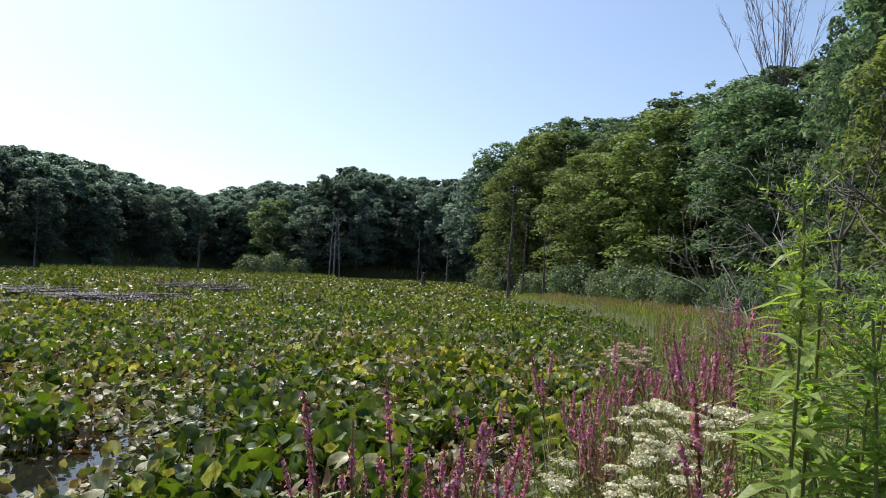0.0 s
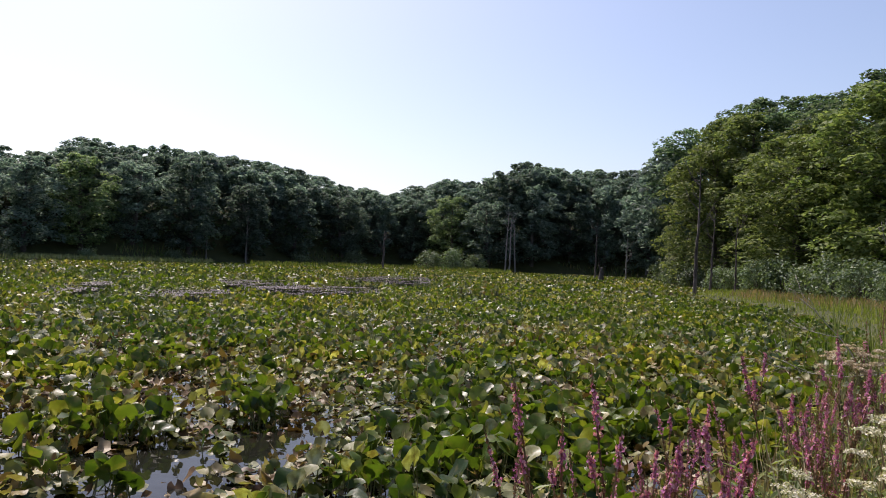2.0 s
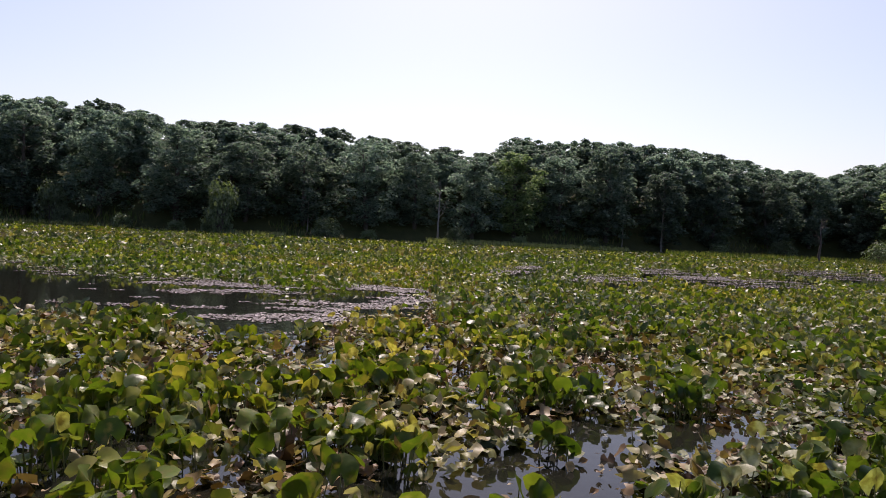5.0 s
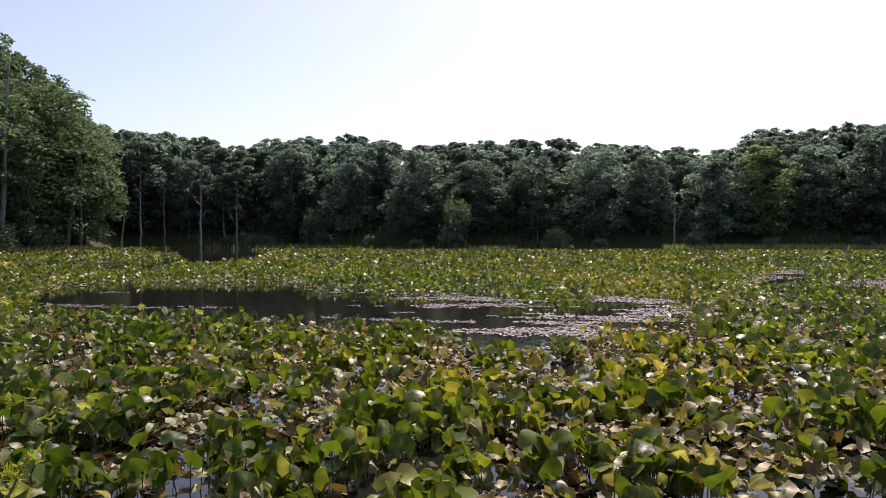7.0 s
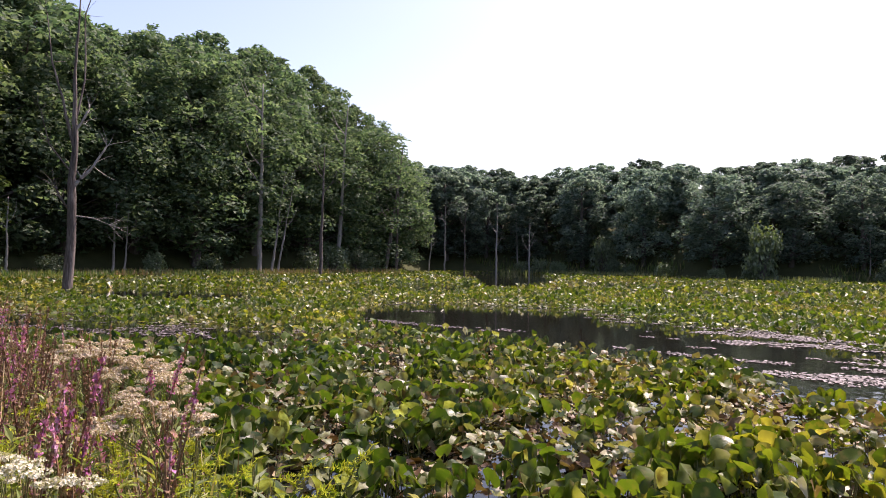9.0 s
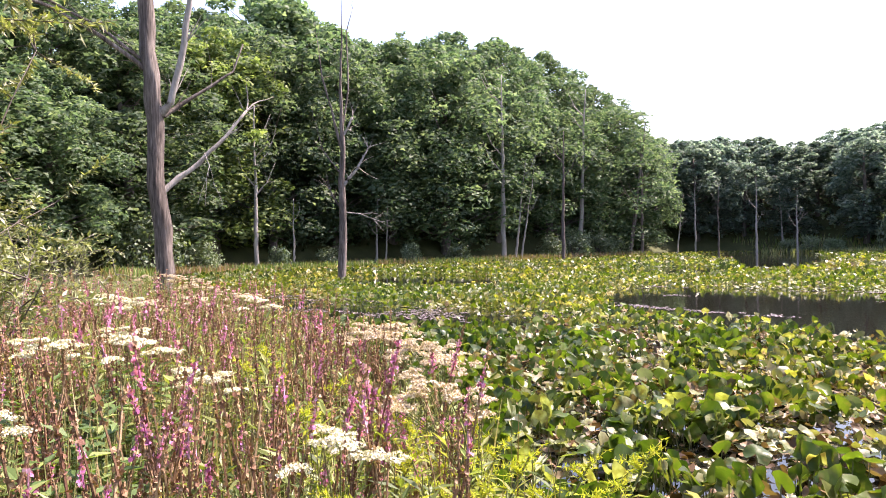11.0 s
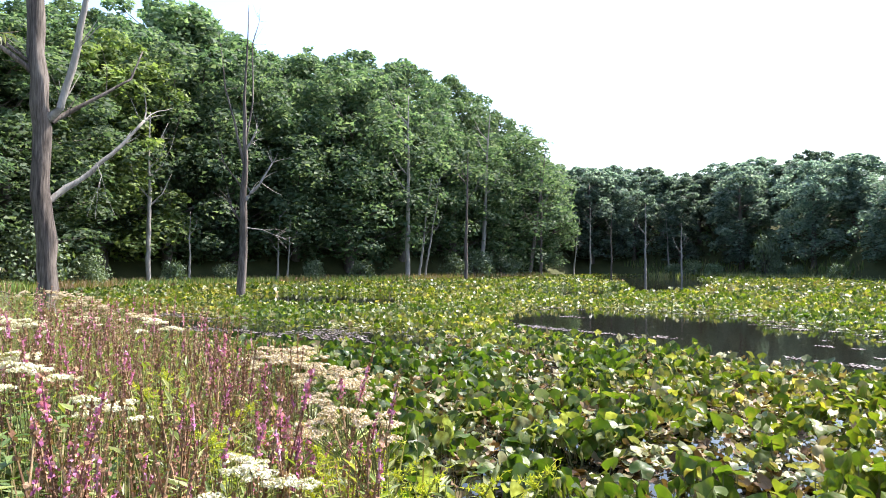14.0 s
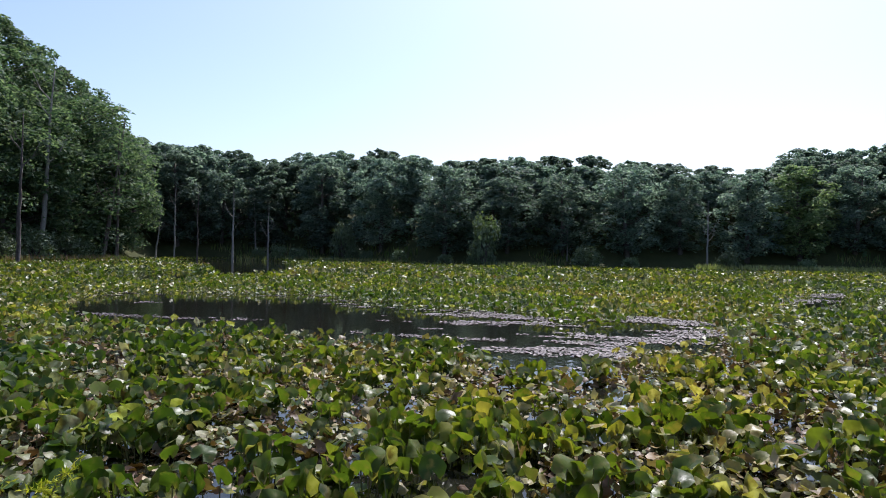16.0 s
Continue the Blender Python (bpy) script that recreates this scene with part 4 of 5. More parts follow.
def fan_tree(b, d, height, fork, wide, seed):
    """A dead tree whose fine limbs fan out above a bare trunk."""
    rng = np.random.default_rng(seed)
    x, y = polar(b, d)
    tree = new("dead_tree"); tree.location = (x, y, float(ground_height([(x, y)])[0]) - 0.1)
    tagged(tree, "tall bare dead tree with a fan of fine twigs", "dead tree", "dead trees in the pond")
    z0 = tree.location.z
    trunk = bent(rng, (0, 0, 0), (0, 0, 1), height - z0, 10, 0.03)
    part("trunk", tube(trunk, [0.11, 0.07, 0.015], 7), DEAD_WOOD, tree, "", True)
    across = np.array((math.cos(radians(b)), math.sin(radians(b)), 0)); away = np.array((-across[1], across[0], 0))
    for k in range(19):
        z = fork - z0 - 2.0 + 3.4 * rng.random()
        lean = wide * (k / 18 * 2 - 1.15) * rng.uniform(0.8, 1.1)
        start = np.array((0, 0, z)) + across * lean * 0.1
        line = bent(rng, start, across * lean + away * rng.normal(0, 0.25) + [0, 0, 1], (height - fork + 2 - abs(lean) * 1.2) * rng.uniform(0.75, 1.0), 7, 0.08, 0.05)
        wood = [tube(line, [0.028, 0.007], 5)]
        for _ in range(12):
            i = int(rng.integers(2, 8)); w = line[i] - line[i - 1]; w = w / np.linalg.norm(w) + rng.normal(0, 0.35, 3)
            twig = bent(rng, line[i], w, rng.uniform(0.6, 1.7), 4, 0.12, 0.1)
            wood.append(tube(twig, [0.014, 0.005], 3))
            for _k in range(2):
                wood.append(tube(bent(rng, twig[2], w + rng.normal(0, 0.4, 3), rng.uniform(0.3, 0.8), 3, 0.1, 0.1), [0.008, 0.004], 3))
        part("branch", joined(wood), DEAD_WOOD, tree, "fine bare branch", True)


fan_tree(-27.7, 43.0, 18.8, 12.4, 0.42, 204)


# ---------------------------------------------------------------- bushes and reeds of the shore
def make_bush(seed, leaf, label, leaves=1500, size=0.19):
    rng = np.random.default_rng(seed)
    bush = new("bush"); tagged(bush, label, "bush", "bushes along the shore")
    c = np.c_[rng.uniform(-1, 1, 26), rng.uniform(-1, 1, 26), rng.uniform(0.25, 1.7, 26)]
    c[:, :2] *= (1.25 - 0.35 * c[:, 2:])
    d = unit(rng, leaves); pick = rng.integers(0, 26, leaves)
    at = c[pick] + d * rng.uniform(0.25, 0.62, (leaves, 1)); at[:, 2] = np.abs(at[:, 2]) + 0.02
    part("stem", joined([tube([(0, 0, -0.2), q * 0.5 + [0, 0, 0.1], q], [0.03, 0.008], 4) for q in c]), BARK, bush)
    part("foliage", spread(CLUMP, at, d + [0, 0, 0.5] + rng.normal(0, 0.5, (leaves, 3)), unit(rng, leaves), size * rng.uniform(0.6, 1.3, leaves)), leaf, bush, "leafy foliage")
    return bush


def place(proto, b, d, s, tall=1.0):
    x, y = polar(b, d)
    m = Matrix.LocRotScale((x, y, max(0.0, float(ground_height([(x, y)])[0]) - 0.05)), Euler((0, 0, b * 7.3)), (s, s, s * tall))
    return repeat(proto, m)


GREY_BUSH = make_bush(301, BUSH_LEAF, "rounded grey-green bush at the water's edge", 2300, 0.135)
GREEN_BUSH = make_bush(302, BUSH_LEAF, "small green bush on the shore", 1900, 0.17)
for b, d, s in ((-5.6, 66, 1.2), (-6.7, 62, 1.0), (-4.8, 82, 1.4), (-8.8, 56, 0.9), (-10.2, 55, 1.0), (-11.7, 52, 1.15), (-13.2, 51, 1.3), (-14.9, 48, 1.0), (-16.7, 46, 1.35), (-18.6, 43, 1.2), (-20.2, 41, 0.9), (15.0, 98, 1.4), (13, 97, 1.6), (11, 97, 1.3), (21.5, 98, 1.2), (47.6, 72, 1.0), (58.6, 70, 1.1), (100.3, 71, 1.3), (102.2, 68, 1.4), (104.1, 66, 1.2), (98.9, 73, 1.2), (137, 44, 1.7), (133, 48, 1.1)):
    place(GREY_BUSH, b, d, s)
DARK_BUSH = make_bush(303, TREE_LEAF, "dark green thicket below the trees", 2800, 0.135)
for b, d, s in ((-22, 40, 0.9), (-24.5, 36, 1.0), (-27, 33, 1.0), (-30, 30, 1.1), (-33, 27, 1.2), (-36, 25, 1.2), (-39, 23, 1.2)):
    place(DARK_BUSH, b, d, s)
for b, d, s, tall in ((67.3, 70, 1.4, 1.9), (67.6, 71, 1.0, 1.2), (79.2, 82, 1.2, 2.0), (78.4, 82, 1.0, 1.0), (77.2, 81, 0.9, 0.8), (74.5, 76, 0.8, 1.0), (70.5, 72, 0.7, 0.9), (55, 72, 0.7, 0.9), (42, 77, 0.7, 1.0), (26, 92, 1.0, 0.8), (84.6, 85, 0.9, 1.1),
                      (36, 82, 0.8, 1.0), (86, 86, 0.8, 1), (83, 84, 0.9, 0.9), (112, 61, 0.9, 1), (116, 59, 0.8, 1.2), (123, 56, 0.8, 1.0), (127, 54, 0.7, 1.3)):
    place(GREEN_BUSH, b, d - 2.5, s * 0.95, tall)


def blades(rng, p, z, height, mat, name, label, width=0.12, lean=0.25):
    n = len(p)
    w = rng.uniform(0, 6.28, n)
    way = np.c_[rng.normal(0, lean, (n, 2)), np.ones(n)]
    narrow = (np.array(BLADE[0]) * [width / 0.32, 1, 1], BLADE[1])
    v, f = spread(narrow, np.c_[p, z], np.c_[np.cos(w), np.sin(w), np.zeros(n)], way, height * rng.uniform(0.55, 1.2, n))
    return tagged(part(name, (v, f), mat), label, "grass", kind="stuff")


def ring(rng, b0, b1, n, back0, back1):
    b = rng.uniform(b0, b1, n)
    d = np.array([shore(q) for q in b]) + rng.uniform(back0, back1, n)
    return np.c_[-np.sin(np.radians(b)) * d, np.cos(np.radians(b)) * d]


rng = np.random.default_rng(41)
p = ring(rng, -3, 96, 9000, -2.0, 2.5)
p = p[wobble(p, 0.05, 2.0) > -0.12]
blades(rng, p, ground_height(p).clip(0), 0.85, REED, "reeds", "green and tan reeds along the far shore")
p = ring(rng, 62, 88, 7000, -5, -0.5)
p = p[wobble(p, 0.06, 8.0) > rng.normal(-0.05, 0.2, len(p))]
blades(rng, p, ground_height(p).clip(0), 0.6, PALE_GRASS, "shore_grass", "sunlit pale green grass in the far shallows")
p = ring(rng, 33, 50, 4500, -4.5, -0.5)
blades(rng, p, ground_height(p).clip(0), 0.7, PALE_GRASS, "reeds", "pale tan reeds along the foot of the far woods")
p = ring(rng, 8, 30, 5000, -11, -4)
blades(rng, p, ground_height(p).clip(0), 0.7, GRASS, "shore_grass", "sunlit yellow-green grass in the far shallows")
p = ring(rng, 96, 140, 12000, -7.5, 0)
mix = wobble(p, 0.2, 4.0) > 0
blades(rng, p[mix], ground_height(p[mix]).clip(0), 0.6, REED, "reeds", "green and tan reeds at the edge of the woods")
blades(rng, p[~mix], ground_height(p[~mix]).clip(0), 0.65, MARSH_GRASS, "marsh_grass", "pale tan marsh grass at the edge of the woods")
b = rng.uniform(-34, -5, 22000); d = rng.uniform(16, 60, 22000)
p = np.c_[-np.sin(np.radians(b)) * d, np.cos(np.radians(b)) * d]
e = edge_distance(p); p, e = p[(e < 0.1) & (e > -26)], e[(e < 0.1) & (e > -26)]
side = wobble(p, 0.12, 5.0) * 3 - e > 3.0
blades(rng, p[side], ground_height(p[side]).clip(0), 0.4, MARSH_GRASS, "marsh_grass", "reddish tan marsh grass on the spit")
blades(rng, p[~side], ground_height(p[~side]).clip(0), 0.16 + 0.16 * np.clip(-e[~side] / 3, 0, 1), FRESH_GRASS, "marsh_grass", "fresh green marsh grass at the water's edge")


# ---------------------------------------------------------------- flowering plants of the bank
def stem_points(rng, height, lean=0.12, steps=5):
    return bent(rng, (rng.normal(0, 0.03), rng.normal(0, 0.03), -0.05), (rng.normal(0, lean), rng.normal(0, lean), 1), height, steps, 0.1)


def along(pts, k):
    k = np.asarray(k) * (len(pts) - 1)
    return np.stack([np.interp(k, range(len(pts)), pts[:, i]) for i in range(3)], 1)


def make_loosestrife(seed, bloom):
    """Reddish stems with narrow leaf pairs and branching spikes, part in flower and part in seed."""
    rng = np.random.default_rng(seed)
    plant = new("purple_loosestrife")
    tagged(plant, "purple loosestrife with magenta flower spikes on the bank" if bloom > 0.25 else "purple loosestrife gone to reddish brown seed spikes", "wildflower", "loosestrife on the bank")
    leaves = []
    for _ in range(3):
        h = rng.uniform(0.85, 1.3)
        pts = stem_points(rng, h, 0.09)
        stems = [tube(pts, [0.005, 0.002], 4)]
        n = 30
        at = along(pts, np.repeat(np.linspace(0.12, 0.7, n // 2), 2)); w = np.repeat(rng.uniform(0, 6.28, n // 2), 2) + np.tile([0, math.pi], n // 2)
        way = np.c_[np.cos(w), np.sin(w), np.full(n, 0.5)]
        leaves.append(spread(LANCE, at, np.c_[-np.cos(w) * 0.5, -np.sin(w) * 0.5, np.ones(n)], way, rng.uniform(0.045, 0.085, n)))
        lines = [(pts, 0.58, 0.99, 1.0)]
        for _k in range(2):
            a = along(pts, [rng.uniform(0.5, 0.68)])[0]
            side = bent(rng, a, (rng.normal(0, 0.3), rng.normal(0, 0.3), 1), rng.uniform(0.18, 0.34) * h, 4, 0.08, 0.15)
            stems.append(tube(side, [0.003, 0.0015], 3))
            lines.append((side, 0.2, 1.0, 0.6))
        stalk = part("stem", joined(stems), RED_STEM, plant)
        for line, a, z, full in lines:
            top = a + (z - a) * rng.uniform(0.8, 1.0)
            low = max(a, top - (z - a) * (0.2 + 0.25 * bloom))
            for lo, hi, name, mat, size, core, dens, text in ((a, z, "seed_spike", SEED, 0.015, 0.0065, int(64 * full), "reddish brown seed spike"), (low, top, "flower_spike", MAGENTA, 0.0145, 0.0105, int(150 * bloom * full), "magenta flower spike")):
                if dens < 12:
                    continue
                k = rng.uniform(lo, hi, dens); c = along(line, k); d = unit(rng, dens) * [1, 1, 0.35]
                bits = spread(PETAL, c + d * rng.uniform(0.5, 2.2, (dens, 1)) * core * np.interp(k, [lo, hi], [1.15, 0.5])[:, None], d + rng.normal(0, 0.4, (dens, 3)), unit(rng, dens), size * rng.uniform(0.6, 1.3, dens))
                part(name, joined([bits, tube(along(line, np.linspace(lo, hi, 4)), [0.0045, 0.0035, 0.0015], 4)]), mat, stalk, text)
    part("foliage", joined(leaves), HERB_LEAF, plant, "narrow green leaves")
    return plant


def make_boneset(seed, petal, heads, size, label, height=1.0, band=0.0):
    """Leafy stems under flat-topped heads of small white florets."""
    rng = np.random.default_rng(seed)
    plant = new("boneset"); tagged(plant, label, "wildflower", "white flowers on the bank")
    stems, leaves = [], []
    main = stem_points(rng, height * 0.8, 0.05)
    stems.append(tube(main, [0.007, 0.004], 5))
    n = 30
    at = along(main, rng.uniform(0.1, 0.98, n)); w = rng.uniform(0, 6.28, n)
    leaves.append(spread(LANCE, at, np.c_[-np.cos(w) * 0.4, -np.sin(w) * 0.4, np.ones(n)], np.c_[np.cos(w), np.sin(w), rng.uniform(-0.1, 0.5, n)], rng.uniform(0.08, 0.15, n)))
    for _ in range(heads):
        c = np.array((rng.normal(0, size * 1.9), rng.normal(0, size * 1.9), height * rng.uniform(0.9, 1.02)))
        if band:
            c = np.array((rng.uniform(-band, band), rng.normal(0, 0.05), height * rng.uniform(0.96, 1.02)))
            c[2] -= 0.12 * abs(c[0]) / band * height * rng.uniform(0.3, 1)
        twig = part("branch", tube(np.array([main[-2], (main[-1] + c) / 2 + [0, 0, -0.03], c]), [0.003, 0.0015], 3), STEM, plant)
        lumps, per = 10, 20
        wl = rng.uniform(0, 6.28, lumps); rl = size * 0.95 * np.sqrt(rng.random(lumps))
        hub = np.c_[np.cos(wl) * rl, np.sin(wl) * rl, 0.012 - 0.15 * rl * rl / size + rng.normal(0, 0.004, lumps)]
        m = lumps * per
        d = unit(rng, m); d[:, 2] = np.abs(d[:, 2])
        fl = c + np.repeat(hub, per, 0) + d * [1, 1, 0.6] * size * 0.34
        part("flower_head", spread(PETAL, fl, d + rng.normal(0, 0.4, (m, 3)), unit(rng, m), rng.uniform(0.007, 0.0135, m) * (0.75 + 4 * size)), petal, twig, "flat cluster of small florets")
    part("stem", joined(stems), STEM, plant)
    part("foliage", joined(leaves), HERB_LEAF, plant, "toothed green leaves")
    return plant


LOOSE = [make_loosestrife(401, 0.0), make_loosestrife(402, 0.25), make_loosestrife(403, 0.6), make_loosestrife(404, 1.0), make_loosestrife(405, 0.1), make_loosestrife(406, 0.4)]
BONESET = [make_boneset(420 + k, WHITE, 4 + k, 0.05, "white boneset with flat flower clusters on the bank") for k in range(3)]
FADED = [make_boneset(430 + k, CREAM, 19, 0.045, "boneset with dense faded cream flower clusters", 1.05, 0.2) for k in range(3)]
BANDED = [make_boneset(440 + k, WHITE, 9, 0.047, "boneset with a dense band of cream white florets", 1.05, 0.18) for k in range(2)]


def stand(proto, x, y, s, turn):
    g = float(ground_height([(x, y)])[0])
    m = Matrix.LocRotScale((x, y, max(g, -0.05)), Euler((0, 0, turn)), (s, s, s))
    repeat(proto, m)


def bank_spots(rng, b0, b1, r0, r1, n, inner, outer):
    b, r = np.radians(rng.uniform(b0, b1, n)), np.sqrt(rng.uniform(r0 * r0, r1 * r1, n))
    p = np.c_[-0.4 - np.sin(b) * r, -0.35 + np.cos(b) * r]
    e = -edge_distance(p)
    return p[(e > inner) & (e < outer)]


rng = np.random.default_rng(51)
left_near = bank_spots(rng, 112, 172, 1.9, 6.0, 185, 0.1, 3.6)
left_far = bank_spots(rng, 110, 160, 6.0, 14, 240, -0.3, 4.2)
right_near = bank_spots(rng, -34, 9, 2.6, 6.5, 40, -0.1, 3.0)
right_far = bank_spots(rng, -32, -14, 6.5, 15, 70, 0.0, 3.0)
flowers = [(x, y, w) for group, w in ((left_near, (8, 4, 1.1, 0.5, 6, 1.6)), (left_far, (8, 4, 1.1, 0.5, 6, 1.6)), (right_near, (4, 3, 2.5, 1.5, 3, 3)), (right_far, (4, 3, 2.5, 1.5, 3, 3))) for x, y in group]
flowers.sort(key=lambda q: math.hypot(q[0] + 0.4, q[1] + 0.35))
for x, y, w in flowers[:185]:
    stand(LOOSE[rng.choice(6, p=np.array(w) / sum(w))], x, y, rng.uniform(0.75, 1.1), rng.uniform(0, 6.28))


def distant_loosestrife(spots):
    """The stands of loosestrife farther along the bank."""
    stems, red, pink = [], [], []
    for x, y, _ in spots:
        g = max(0.0, float(ground_height([(x, y)])[0]))
        for _k in range(4):
            h = rng.uniform(0.7, 1.25); foot = np.array((x + rng.normal(0, 0.12), y + rng.normal(0, 0.12), g))
            tip = foot + [rng.normal(0, 0.1), rng.normal(0, 0.1), h]
            stems.append(tube([foot, tip], [0.005, 0.003], 3))
            line = np.array([foot, tip])
            for box, lo, hi, n in ((red, 0.55, 1.0, 26), (pink, 0.68, rng.uniform(0.8, 0.98), 22 if rng.random() < 0.45 else 0)):
                if n:
                    box.append(spread(PETAL, along(line, rng.uniform(lo, hi, n)) + rng.normal(0, 0.008, (n, 3)), unit(rng, n), unit(rng, n), rng.uniform(0.016, 0.03, n)))
    for name, shapes, mat, label in (("loosestrife_stems", stems, RED_STEM, "reddish stems of loosestrife along the bank"), ("loosestrife_seed_spikes", red, SEED, "brown loosestrife seed spikes along the bank"),
                                     ("loosestrife_flowers", pink, MAGENTA, "magenta loosestrife flowers along the bank")):
        tagged(part(name, joined(shapes), mat), label, "wildflowers", kind="stuff")


distant_loosestrife(flowers[185:])
# flowering stands at the water's edge: bearing, distance, scale, model
for b, d, k, model in ((-21.6, 5.5, 0.95, 3), (-20.3, 5.6, 0.95, 2), (-22.6, 5.4, 0.98, 3), (-19.4, 5.8, 0.92, 3), (-23.4, 4.5, 1.3, 3), (-25.6, 4.6, 1.2, 2), (-8.3, 4.0, 0.85, 3), (-10.4, 4.1, 0.8, 1), (-4.7, 4.0, 0.88, 5),
                       (7.3, 2.65, 0.9, 5), (-4.0, 2.65, 0.84, 3), (-5.2, 2.6, 0.8, 3), (-3.0, 2.75, 0.8, 1), (11.7, 2.45, 0.72, 5), (-1.0, 2.9, 0.75, 0), (2.2, 2.6, 0.75, 4), (5.0, 2.5, 0.72, 1), (9.0, 2.4, 0.68, 4), (-13.5, 4.6, 0.8, 2), (-15.5, 4.9, 0.82, 5), (-17.5, 5.2, 0.85, 3)):
    stand(LOOSE[model], *polar(b, d), k, b * 3.1)
for kind, spots in ((BONESET, ((0.78, 2.62), (0.95, 2.75), (1.02, 2.6), (0.7, 2.3), (0.84, 2.15), (1.02, 2.3), (0.62, 2.05), (0.52, 1.95), (-2.14, -3.46), (-1.8, -2.92), (-1.72, -2.45), (-1.95, -2.6), (-3.6, -4.3))),
                    (BANDED, ((-6.03, -7.19), (-5.5, -6.4), (-5.02, -5.6), (-4.38, -4.58), (-4.7, -5.1), (-5.95, -5.52), (-4.92, -3.9), (-2.78, -3.44), (-2.84, -2.89), (-2.76, -2.45), (-2.3, -1.5), (-3.4, -3.6), (1.1, 2.95), (0.86, 2.42))),
                    (FADED, ((-4.55, -2.68), (-4.86, -2.63), (-4.42, -2.24), (-4.1, -2.05), (-3.91, -1.87), (-4.3, -2.5), (-3.04, -1.5), (-10.2, -10.8), (-9.3, -9.3), (-8.3, -7.84), (-7.4, -6.6), (-6.44, -5.31), (-8.9, -8.6), (-7.9, -7.3), (1.65, 5.6), (1.75, 5.7)))):
    for k, (x, y) in enumerate(spots):
        stand(kind[k % len(kind)], x, y, rng.uniform(0.92, 1.06), math.atan2(-x, y) + rng.normal(0, 0.4))


# ---------------------------------------------------------------- goldenrod
def make_goldenrod(seed, height, leaf_len, count, tip, single, leaf=None):
    """A tall stem set all round with narrow toothless leaves and a feathery tip of buds."""
    rng = np.random.default_rng(seed)
    plant = new("goldenrod"); tagged(plant, "tall light green goldenrod with feathery budding tip", "wildflower", "goldenrod on the bank")
    pts = stem_points(rng, height, 0.01 if single else 0.06, 8)
    stalk = part("stem", tube(pts, [0.007, 0.003], 6), STEM, plant)
    k = np.sort(rng.uniform(0.08, 0.93, count)); at = along(pts, k); w = np.arange(count) * 2.4 + rng.normal(0, 0.2, count)
    drop = rng.uniform(-0.35, 0.7, count)
    way = np.c_[np.cos(w), np.sin(w), drop]; nor = np.c_[-np.cos(w) * drop, -np.sin(w) * drop, np.ones(count)]
    size = leaf_len * np.interp(k, [0, 0.35, 0.8, 1], [0.7, 1.1, 0.9, 0.4]) * rng.uniform(0.8, 1.15, count)
    long_leaf = ([(0, 0, 0), (0.1, 0.22, 0.04), (0.125, 0.5, 0.03), (0, 1, -0.2), (-0.125, 0.5, 0.03), (-0.1, 0.22, 0.04), (0, 0.5, -0.01)], [(0, 1, 6), (1, 2, 6), (2, 3, 6), (3, 4, 6), (4, 5, 6), (5, 0, 6)])
    if single:
        shared = mesh_of("leaf", *long_leaf, GOLDENROD_LEAF)
        for a, nn, y, s in zip(at, nor, way, size):
            nn = nn / np.linalg.norm(nn); y = y - nn * (y @ nn); y /= np.linalg.norm(y); x = np.cross(y, nn)
            ob = part("leaf", shared, GOLDENROD_LEAF, plant)
            ob.matrix_basis = Matrix(((x[0], y[0], nn[0], a[0]), (x[1], y[1], nn[1], a[1]), (x[2], y[2], nn[2], a[2]), (0, 0, 0, 1))) @ Matrix.Scale(s, 4)
    else:
        part("foliage", spread(long_leaf, at, nor, way, size), leaf or GOLDENROD_LEAF, plant)
    for _ in range(tip):
        a = along(pts, [rng.uniform(0.8, 1.0)])[0]
        line = bent(rng, a, (rng.normal(0, 0.8), rng.normal(0, 0.8), 0.7), rng.uniform(0.05, 0.14), 4, 0.1, -0.12)
        c = along(line, rng.random(26))
        part("spray", joined([tube(line, [0.0015, 0.0008], 3), spread(LANCE, c, unit(rng, 26), unit(rng, 26) + [0, 0, 0.6], rng.uniform(0.012, 0.024, 26))]), YELLOW if tip < 10 else GOLDENROD_LEAF, stalk)
    return plant


HERO = make_goldenrod(501, 1.78, 0.15, 92, 26, True)
TALL = [make_goldenrod(502 + k, 1.5, 0.12, 110, 16, False) for k in range(3)]
SHORT = make_goldenrod(508, 1.0, 0.09, 90, 9, False, BUD_LEAF)
stand(HERO, *polar(-28.0, 1.62), 1.0, 1.0)
for k, (b, d, s) in enumerate(((-30.5, 2.1, 1.05), (-32.5, 1.9, 1.12), (-34, 2.3, 1.14), (-36, 1.8, 1.1), (-31.5, 2.7, 1.0), (-33, 2.9, 1.1), (-29.2, 2.5, 0.86), (-35.2, 2.7, 1.05), (-38, 2.2, 1.1), (-30, 3.2, 0.9), (-26.5, 2.9, 0.8), (-37, 1.5, 1.0), (-34.5, 1.7, 0.95),
                                (-33.5, 3.5, 1.0), (-28, 3.6, 0.85), (-25, 3.4, 0.75))):
    stand(TALL[k % 3], *polar(b, d), s, k * 1.3)
